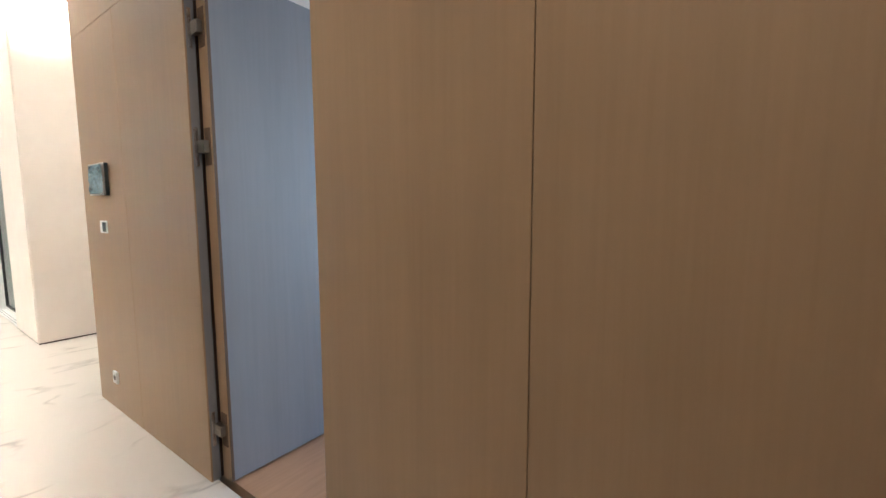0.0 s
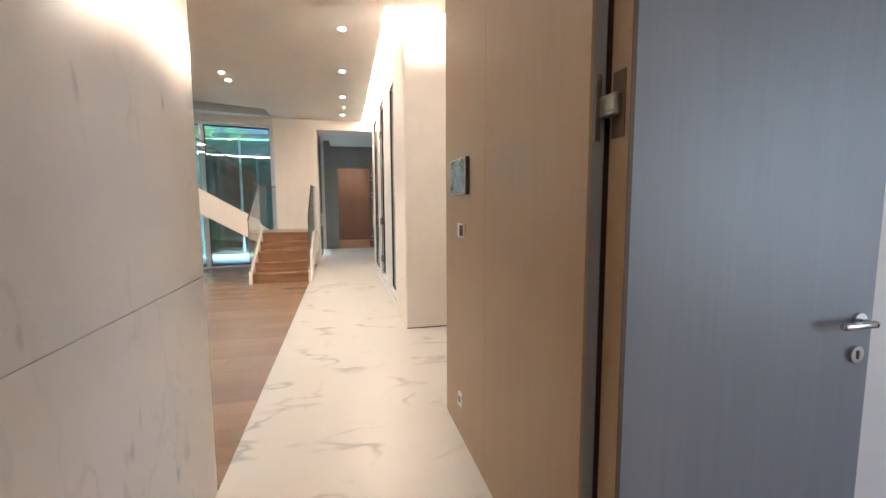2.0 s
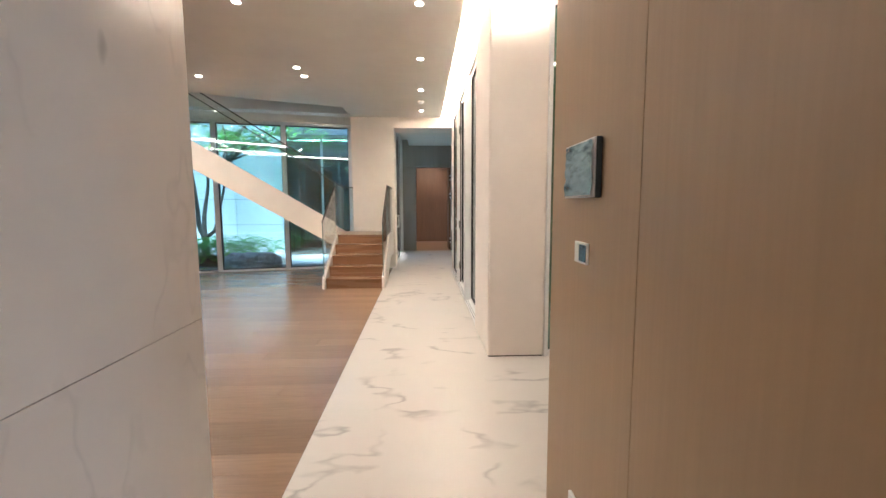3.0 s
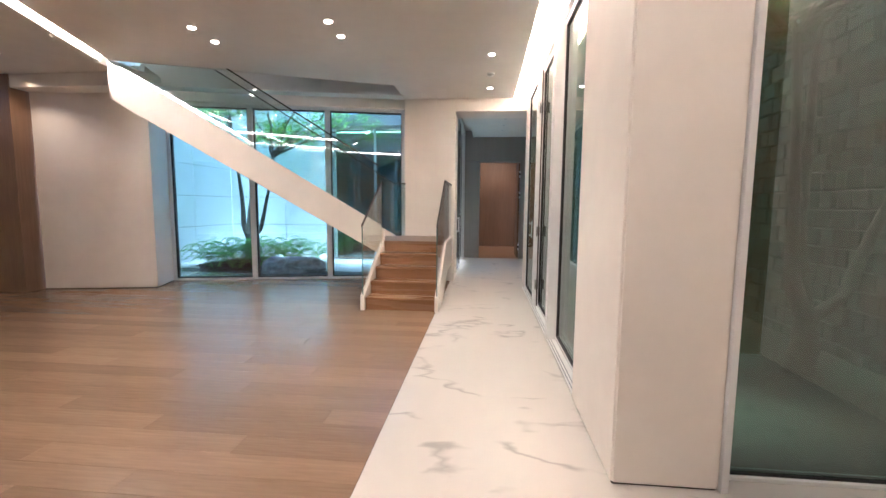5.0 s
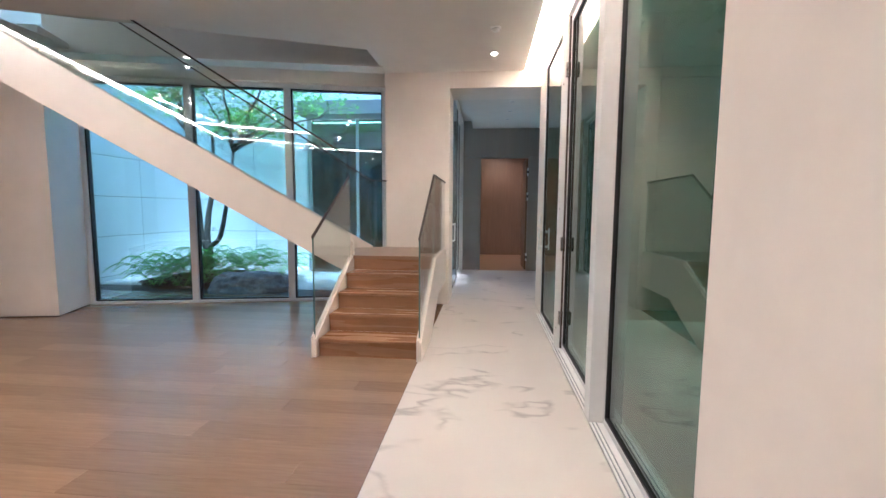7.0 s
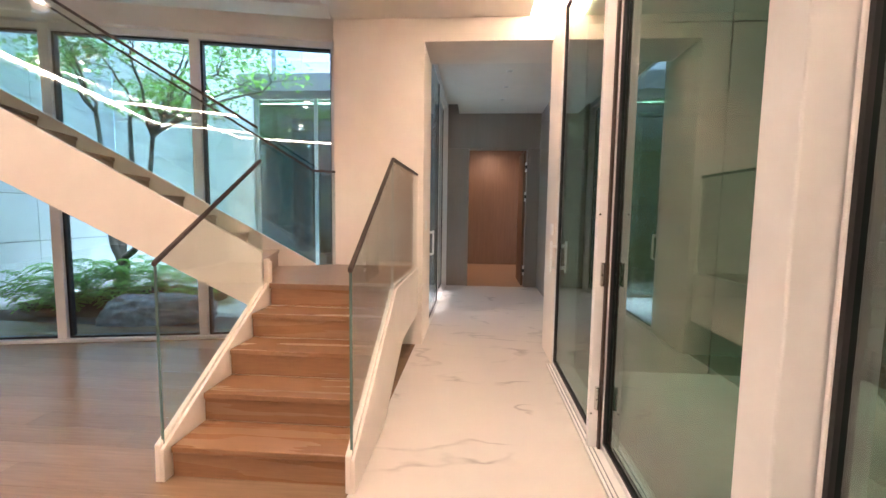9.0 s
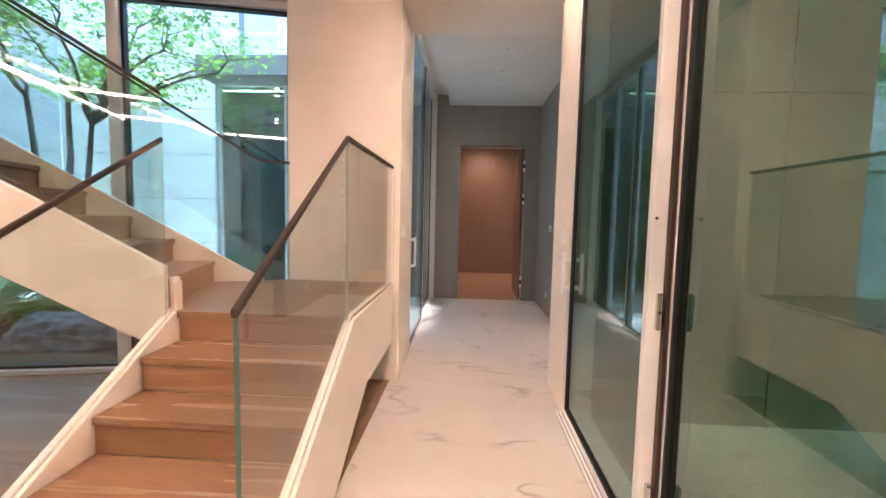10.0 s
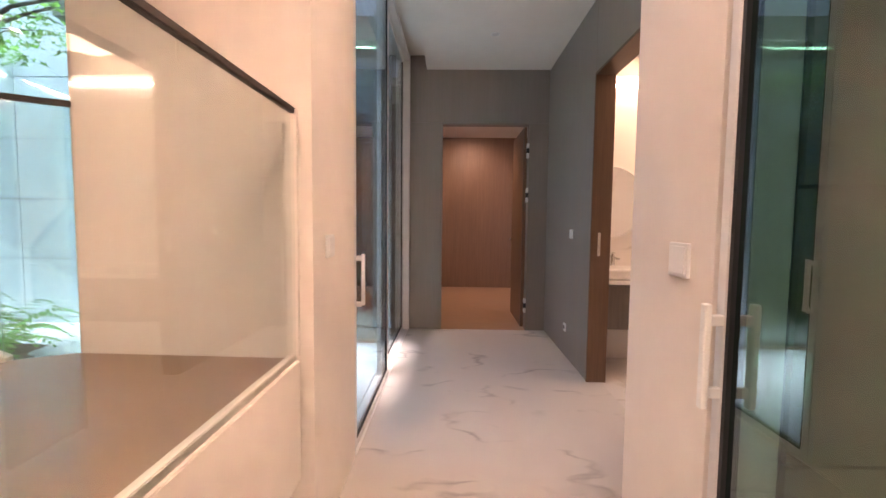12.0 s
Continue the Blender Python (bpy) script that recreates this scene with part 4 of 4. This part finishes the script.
def outlet(x, y, z, side, label="small white wall socket"):
    o = thing("wall_socket", (x, y, z), label, "socket", "wall sockets")
    part("plate", boxes((x - 0.035, x + 0.035, y, y - side * 0.014, z - 0.04, z + 0.04), bevel=0.003), M_PLASTIC, o)
    part("socket_well", disc(bmesh.new(), (x, y - side * 0.0142, z), 0.019, 0.002, "y", 24), M_BROWNLINE, o, "dark socket well")


def rocker(x, y, z, side, size=0.06, label="square white light switch"):
    o = thing("light_switch", (x, y, z), label, "light switch", "light switches")
    part("plate", boxes((x - size, x + size, y, y - side * 0.014, z - size, z + size), bevel=0.004), M_PLASTIC, o)
    part("rocker", boxes((x - size * 0.8, x + size * 0.8, y - side * 0.014, y - side * 0.018, z - size * 0.8, z + size * 0.8), bevel=0.002), M_PLASTIC, o)


outlet(-3.2, WY, 0.235, 1)
outlet(-14.0, GY, 0.30, 1)
rocker(-11.0, 1.43, 1.27, 1, 0.055)
rocker(-11.5, CY, 1.27, -1, 0.05)
rocker(-13.85, GY, 1.27, 1, 0.045, "square dark light switch on the grey wall")
o = thing("light_switch", (-11.27, -0.42, 2.0), "square white sensor plate flush on the wall", "wall plate", "light switches")
part("plate", obox(bmesh.new(), (-11.272, -0.46), (-11.274, -0.37), 0.002, 0.012, 1.98, 2.07, 0.002), M_WHITE, o)

# bathroom
mir = thing("round_mirror", (-13.94, 2.26, 1.59), "round mirror with a pale rim and light behind", "mirror")
part("rim", disc(bmesh.new(), (-13.935, 2.26, 1.59), 0.37, 0.028, "x", 64), M_CERAMIC, mir)
part("mirror_glass", disc(bmesh.new(), (-13.919, 2.26, 1.59), 0.35, 0.006, "x", 64), M_MIRROR, mir)
van = thing("vanity", (-13.7, 2.6, 0.4), "dark floating vanity with a pale counter", "vanity")
part("body", boxes((-13.948, -13.45, 2.01, 3.4, 0.42, 0.83), bevel=0.003), M_VANITY, van)
for a in (2.02, 2.48, 2.94):
    part("drawer_front", boxes((-13.449, -13.43, a, a + 0.45, 0.43, 0.82), bevel=0.003), M_VANITY, van)
part("counter", boxes((-13.948, -13.42, 2.005, 3.42, 0.832, 0.87), bevel=0.003), M_CERAMIC, van, "pale stone counter")
basin = bmesh.new()
box(basin, -13.80, -13.46, 2.06, 2.52, 0.872, 0.97, 0.02)
top = [f for f in basin.faces if f.normal.z > 0.9 and f.calc_area() > 0.05]
r = bmesh.ops.inset_region(basin, faces=top, thickness=0.02)
bmesh.ops.translate(basin, verts=list({v for f in top for v in f.verts}), vec=(0, 0, -0.07))
solid("basin", basin, M_CERAMIC, "white rectangular basin on the counter", "basin")
tap = thing("tap", (-13.86, 2.29, 0.87), "chrome basin tap with a short spout", "tap")
part("column", disc(bmesh.new(), (-13.86, 2.29, 0.97), 0.02, 0.20, seg=20), M_CHROME, tap, smooth=False)
part("spout", boxes((-13.86, -13.70, 2.278, 2.302, 1.03, 1.05), bevel=0.006), M_CHROME, tap)
part("lever", boxes((-13.87, -13.80, 2.284, 2.296, 1.085, 1.095), (-13.87, -13.85, 2.28, 2.30, 1.07, 1.09), bevel=0.003), M_CHROME, tap)
solid("led_strip", boxes((-13.94, -13.92, 2.02, 4.1, 2.72, 2.74)), M_LED, "warm light strip over the bathroom mirror", "light strip")
structure("bath_soffit", boxes((-13.95, -13.80, 2.0, 4.2, 2.78, 3.0)), M_CEIL, "white soffit over the mirror", "ceiling")

# ---- court outside the tall window ----
structure("ground", boxes((60, -80, -60, 60, -0.30, -0.22)), M_GRAVEL, "pale gravel ground", "ground")
structure("ground_court", boxes((-10.6, -15.2, -6.7, 0.0, -0.21, -0.02)), M_GRAVEL, "pale grey gravel bed of the court", "ground")


def panel_wall(name, axis, at, a0, a1, z1, face, step=1.62, rows=0.78, z_first=0.06, mat=M_COURT, label="pale panel-clad court wall with thin dark joints", back=M_JOINT):
    """A court wall of large panels with open joints; face is +1 or -1 along the axis."""
    w = thing(name, (at, (a0 + a1) / 2, 0) if axis == "x" else ((a0 + a1) / 2, at, 0), label, "wall", kind="structure")
    if axis == "x":
        part("backing", boxes((at - face * 0.02, at - face * 0.2, a0, a1, -0.2, z1)), back, w)
    else:
        part("backing", boxes((a0, a1, at - face * 0.02, at - face * 0.2, -0.2, z1)), back, w)
    z, k = z_first, 0
    zs = [-0.2]
    while z < z1:
        zs.append(z)
        z += rows
    zs.append(z1)
    cols = [a0]
    while cols[-1] + step < a1 - 0.3:
        cols.append(cols[-1] + step)
    cols.append(a1)
    for za, zb in zip(zs, zs[1:]):
        for ca, cb in zip(cols, cols[1:]):
            if axis == "x":
                b = (at, at - face * 0.02, ca + 0.006, cb - 0.006, za + 0.006, zb - 0.006)
            else:
                b = (ca + 0.006, cb - 0.006, at, at - face * 0.02, za + 0.006, zb - 0.006)
            part("panel", boxes(b), mat, w)


panel_wall("wall_court_back", "x", -15.1, -6.6, -3.3, 5.6, 1)
panel_wall("wall_court_side", "y", -6.6, -15.1, -10.7, 5.6, 1)
panel_wall("wall_court_far", "x", -16.6, -3.3, 0.1, 6.4, 1)
# glazed wing across the court
wing = thing("wing", (-14.6, -1.6, 0), "low glazed wing with a flat grey roof edge", "building", kind="structure")
part("roof", boxes((-13.9, -16.4, -3.3, 0.02, 3.38, 3.66)), M_JOINT, wing, "grey flat roof slab")
# near-black back wall: the dimness of the unlit room is in its colour
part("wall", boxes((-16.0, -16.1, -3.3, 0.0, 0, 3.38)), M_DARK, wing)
part("side_wall", boxes((-14.4, -16.0, -3.34, -3.302, 0, 3.38)), M_COURT, wing)
part("base", boxes((-14.4, -16.0, -3.3, 0.0, -0.05, 0.0)), M_HALLFLOOR, wing)
for a in (-3.28, -2.2, -1.1, -0.06):
    part("post", boxes((-14.4, -14.48, a, a + 0.06, 0, 3.38)), M_FRAME, wing)
for a in (-3.22, -2.14, -1.04):
    part("pane", boxes((-14.43, -14.445, a, a + 1.02, 0.02, 3.37)), M_GREENGLASS, wing, shadow=False)
part("led_strip", boxes((-14.50, -14.515, -3.2, -0.2, 3.31, 3.33)), M_LED, wing, "warm light strip under the roof")


def tube(verts, faces, pts, r0, r1, seg=8):
    """A tapered limb through pts."""
    base = len(verts)
    n = len(pts)
    for i, p in enumerate(pts):
        d = (pts[min(i + 1, n - 1)] - pts[max(i - 1, 0)]).normalized()
        a = d.orthogonal().normalized()
        b = d.cross(a)
        r = r0 + (r1 - r0) * i / (n - 1)
        for k in range(seg):
            t = 2 * math.pi * k / seg
            verts.append(p + (a * math.cos(t) + b * math.sin(t)) * r * (1 + 0.12 * noise.noise(p * 6)))
    for i in range(n - 1):
        for k in range(seg):
            a, b = base + i * seg + k, base + i * seg + (k + 1) % seg
            faces.append((a, b, b + seg, a + seg))


def limb(a, b, sag, rng, n=9, wob=0.06):
    a, b = Vector(a), Vector(b)
    out = []
    for i in range(n):
        t = i / (n - 1)
        p = a.lerp(b, t)
        p.z += sag * math.sin(math.pi * t)
        if 0 < i < n - 1:
            p += Vector((rng.uniform(-1, 1), rng.uniform(-1, 1), rng.uniform(-0.6, 0.6))) * wob
        out.append(p)
    return out


def raw_mesh(name, verts, faces, mat, parent, label="", smooth=False):
    me = bpy.data.meshes.new(name)
    me.from_pydata([tuple(v) for v in verts], [], faces)
    me.materials.append(mat)
    if smooth:
        for p in me.polygons:
            p.use_smooth = True
    ob = new(name, me)
    if parent is not None:
        ob.parent = parent
        ob.matrix_parent_inverse = Matrix.Translation(parent.location).inverted()
    return tagged(ob, label)


def maple(at, ends, seed, name_label, leaf_mat, per=230, size=0.05, layer=0.5):
    """A small garden maple: forked trunk, sweeping limbs, flat layered sprays of small leaves."""
    rng = random.Random(seed)
    root = thing("tree", at, name_label, "tree")
    at = Vector(at)
    tv, tf, lv, lfc = [], [], [], []
    fork = at + Vector((0.0, 0.03, 0.50))
    tube(tv, tf, limb(at - Vector((0, 0, 0.15)), fork, 0, rng, 7, 0.03), 0.125, 0.09, 10)
    stems = []
    for ways, r0 in ((((0, -0.15, 0.30), (-0.03, -0.16, 0.85), (0.02, -0.30, 2.4)), 0.085), (((0, 0.28, 0.20), (0, 0.40, 0.62), (0.05, 0.56, 1.15), (0.1, 0.72, 2.0)), 0.06),
                     (((-0.12, -0.05, 0.6), (-0.25, 0.05, 1.4), (-0.25, 0.05, 2.4)), 0.07)):
        pts, a = [fork], fork
        for w in ways:
            b = fork + Vector(w)
            pts += limb(a, b, 0, rng, 5, 0.02)[1:]
            a = b
        # soften the bends
        for _ in range(2):
            pts = [pts[0]] + [(pts[k - 1] + pts[k] * 2 + pts[k + 1]) / 4 for k in range(1, len(pts) - 1)] + [pts[-1]]
        tube(tv, tf, pts, r0, 0.03)
        stems.append(pts)
    for e in ends:
        e = Vector(e)
        src = min((p for s_ in stems for p in s_[3:]), key=lambda p: (p - e).length + 0.6 * max(0, p.z - e.z))
        pts = limb(src, e, 0.12, rng, 9, 0.07)
        tube(tv, tf, pts, 0.03, 0.008, 6)
        tips = [e]
        for _ in range(5):
            p = pts[rng.randint(3, 8)]
            q = p + Vector((rng.uniform(-0.5, 0.5), rng.uniform(-0.5, 0.5), rng.uniform(-0.05, 0.22)))
            tube(tv, tf, limb(p, q, 0.03, rng, 5, 0.03), 0.009, 0.003, 5)
            tips.append(q)
        for tip in tips:
            for _ in range(per // len(tips)):
                c = tip + Vector((rng.gauss(0, layer * 0.42), rng.gauss(0, layer * 0.42), rng.gauss(0, 0.055)))
                yaw, tilt = rng.uniform(0, 6.28), rng.gauss(0, 0.45)
                m = Euler((tilt, rng.gauss(0, 0.45), yaw)).to_matrix()
                s_ = size * rng.uniform(0.6, 1.35)
                b0 = len(lv)
                # a leaf of three pointed lobes
                for u, w in ((0, -0.4), (0.32, -0.05), (0.95, 0.25), (0.28, 0.3), (0, 1.1), (-0.28, 0.3), (-0.95, 0.25), (-0.32, -0.05)):
                    lv.append(c + m @ Vector((u * s_, w * s_, abs(u) * 0.2 * s_)))
                lfc.append((b0, b0 + 1, b0 + 3, b0 + 5, b0 + 7))
                lfc.append((b0 + 1, b0 + 2, b0 + 3))
                lfc.append((b0 + 3, b0 + 4, b0 + 5))
                lfc.append((b0 + 5, b0 + 6, b0 + 7))
    raw_mesh("trunk", tv, tf, M_BARK, root, "dark forked trunk", True)
    raw_mesh("crown", lv, lfc, leaf_mat, root, "sparse layered green leaves")
    return root


maple((-13.5, -5.2, 0.05), [(-12.9, -1.9, 3.25), (-12.7, -2.6, 3.5), (-12.5, -3.3, 3.0), (-13.0, -3.6, 3.75), (-12.4, -4.4, 3.5), (-12.7, -5.2, 3.6),
      (-13.6, -4.2, 2.9), (-13.9, -2.9, 3.6), (-12.2, -3.9, 3.9), (-13.2, -5.9, 3.6), (-12.1, -4.9, 4.2), (-13.6, -3.4, 4.4), (-14.4, -4.6, 3.4)], 11,
      "slender maple with a dark forked trunk and sparse leaves", M_LEAF, per=330)

# mound, ferns and rock
bm = bmesh.new()
bmesh.ops.create_grid(bm, x_segments=30, y_segments=30, size=1)
for v in bm.verts:
    r2 = v.co.x ** 2 + v.co.y ** 2
    v.co.z = max(-0.06, 0.22 * math.exp(-2.2 * r2) - 0.075 + 0.02 * noise.noise(v.co * 5))
    v.co.x, v.co.y = -13.1 + v.co.x * 1.5, -4.7 + v.co.y * 1.8
structure("ground_mound", bm, M_SOIL, "low mound of dark soil", "ground", smooth=True)


def fern(seed):
    rng = random.Random(seed)
    root = thing("fern", (0, 0, 0), "bushy green fern on the soil mound", "fern", "ferns under the tree")
    for k in range(16):
        v, f = [], []
        yaw = k * 2.4 + rng.uniform(-0.3, 0.3)
        length, rise = rng.uniform(0.45, 0.75), rng.uniform(0.26, 0.50)
        ca, sa = math.cos(yaw), math.sin(yaw)
        for j in range(2, 18):
            t = j / 17
            rad = length * t
            z = rise * math.sin(min(1.0, t * 0.95) * math.pi * 0.78) * 1.1
            wl = 0.12 * math.sin(math.pi * min(1, t * 0.9 + 0.12)) + 0.008
            for sd_ in (-1, 1):
                b0 = len(v)
                for u, w, dz in ((0, -0.015, 0), (0, 0.015, 0), (0.98, 0.045, -0.02), (0.93, 0.022, -0.02)):
                    rr, ss = rad + w, sd_ * u * wl
                    v.append(Vector((ca * rr - sa * ss, sa * rr + ca * ss, z + dz * u)))
                f.append((b0, b0 + 1, b0 + 2, b0 + 3))
        raw_mesh("frond", v, f, M_FERN, root)
    return root


first = fern(5)
rng = random.Random(21)
spots = [(-12.55, -4.2), (-12.3, -4.75), (-12.7, -5.0), (-12.9, -4.4), (-12.2, -4.25), (-12.95, -3.8), (-13.2, -4.05), (-13.1, -4.9), (-12.45, -5.4), (-13.0, -5.5),
         (-13.5, -4.4), (-11.95, -4.6), (-12.0, -5.1), (-13.4, -3.6), (-12.9, -3.35)]
for i, (fx, fy) in enumerate(spots):
    rr = ((fx + 13.1) / 1.5) ** 2 + ((fy + 4.7) / 1.8) ** 2
    m = pose(fx, fy, max(-0.05, 0.22 * math.exp(-2.2 * rr) - 0.06) - 0.02, 0, 0, rng.uniform(0, 360))
    if i == 0:
        first.matrix_basis = m
    else:
        c = copy_thing(first, m)
        c.scale = (1, 1, 1)


def rock(at, sx, sy, sz, seed, yaw):
    bm = bmesh.new()
    bmesh.ops.create_icosphere(bm, subdivisions=4, radius=1)
    for v in bm.verts:
        n_ = v.co.normalized()
        k = 1 + 0.22 * noise.noise(n_ * 1.4 + Vector((seed, 0, 0))) + 0.10 * noise.noise(n_ * 4 + Vector((seed, 1, 0))) + 0.05 * noise.noise(n_ * 9)
        v.co = Vector((n_.x * sx * k, n_.y * sy * k, max(-0.3, min(0.75, n_.z)) * sz * k))
    bmesh.ops.transform(bm, matrix=pose(*at, 0, 0, yaw), verts=bm.verts[:])
    for f in bm.faces:
        f.smooth = False
    return solid("rock", bm, M_ROCK, "flat dark grey rock lying on gravel", "rock")


rock((-11.92, -3.32, 0.08), 0.34, 0.68, 0.29, 3, 14)
tapc = thing("garden_tap", (-15.08, -6.05, 0.9), "small steel garden tap on the court wall", "tap")
part("pipe", disc(bmesh.new(), (-15.05, -6.05, 0.9), 0.012, 0.10, "x", 12), M_CHROME, tapc)
part("spout", disc(bmesh.new(), (-15.005, -6.05, 0.86), 0.011, 0.08, seg=12), M_CHROME, tapc)
part("knob", disc(bmesh.new(), (-15.02, -6.05, 0.925), 0.025, 0.014, seg=16), M_CHROME, tapc)

# ---- garden on the other side ----
structure("ground_garden", boxes((-2.3, -11.0, 3.5, 4.3, -0.2, -0.03), (-5.7, -10.82, 1.64, 3.499, -0.2, -0.031)), M_SOIL, "dark soil garden bed", "ground")
panel_wall("wall_garden_end", "x", -10.815, 1.645, 4.3, 7.4, 1, 1.2, 0.79, 0.70, M_OLIVE, "olive grey panel-clad garden wall with thin joints", M_DARK)
gw = thing("wall_garden", (-7, 4.2, 0), "dark green split-stone garden wall", "wall", kind="structure")
part("backing", boxes((-2.3, -11.0, 4.25, 4.4, -0.2, 7.4)), M_DARK, gw)
rng = random.Random(8)
rows = [(-0.1 + 0.19 * j) for j in range(39)]
vv, ff = [], []
for j, z in enumerate(rows):
    x = -2.35 - (0.07 if j % 2 else 0)
    while x > -10.9:
        w = rng.uniform(0.12, 0.2)
        d = rng.uniform(0.0, 0.06)
        b0 = len(vv)
        for dx, dz, yy in ((0, 0, 4.25), (w - 0.012, 0, 4.25), (w - 0.012, 0.178, 4.25), (0, 0.178, 4.25), (0.01, 0.01, 4.2 - d), (w - 0.022, 0.01, 4.2 - d), (w - 0.022, 0.168, 4.2 - d), (0.01, 0.168, 4.2 - d)):
            vv.append((x - dx, yy, z + dz))
        ff += [tuple(b0 + k for k in c) for c in ((4, 5, 6, 7), (0, 1, 5, 4), (1, 2, 6, 5), (2, 3, 7, 6), (3, 0, 4, 7))]
        x -= w
raw_mesh("stones", [Vector(v) for v in vv], ff, M_STONEBLOCK, gw)["kind"] = "stuff"
maple((-7.3, 3.5, -0.05), [(-6.3, 3.0, 3.0), (-6.0, 3.8, 3.4), (-7.4, 2.7, 3.2), (-8.2, 3.4, 3.1), (-7.2, 3.9, 3.6), (-5.6, 3.4, 2.8), (-8.9, 3.7, 3.4), (-5.2, 3.7, 3.3), (-9.6, 3.2, 3.2)], 31, "dark garden tree against the stone wall", M_HEDGE, per=500, size=0.055)

# ---- oak floor boards ----
PW, PL = 0.19, 1.9


def plank_mesh(length):
    bm = boxes((0, -(PW - 0.0012), 0, length - 0.0012, -0.017, 0.0))
    bmesh.ops.bevel(bm, geom=[e for e in bm.edges if e.verts[0].co.z > -0.001 and e.verts[1].co.z > -0.001], offset=0.0009, segments=1, affect="EDGES")
    me = bpy.data.meshes.new("plank")
    bm.to_mesh(me)
    bm.free()
    me.materials.append(M_PLANK)
    return me


floor = thing("floor_oak", (-7.5, -3.5, -0.017), "warm oak board floor with fine joints", "floor", kind="structure")
cache = {}
rng = random.Random(4)
row, x = 0, -3.06
while x > -11.5:
    y = LY - 0.001
    first_len = [1.9, 0.7, 1.3, 0.4, 1.6, 1.0][row % 6] + 0.1 * (row % 3)
    k = 0
    while y > -7.6:
        length = round(min(first_len if k == 0 else PL, y + 7.6), 2)
        if length < 0.05:
            break
        if length not in cache:
            cache[length] = plank_mesh(length)
        ob = new("plank", cache[length])
        ob.parent = floor
        ob.matrix_parent_inverse = Matrix.Translation(floor.location).inverted()
        ob.location = (x, y - length, 0)
        y -= length
        k += 1
    x -= PW
    row += 1
rest = bmesh.new()
x = 2.5
while x > -3.05:
    y = LY - 0.47
    while y > -7.5:
        box(rest, x, x - PW + 0.003, y - PL + 0.003, y, -0.017, 0.0)
        y -= PL
    x -= PW
tagged(part("planks_far", rest, M_PLANK, floor), kind="stuff")
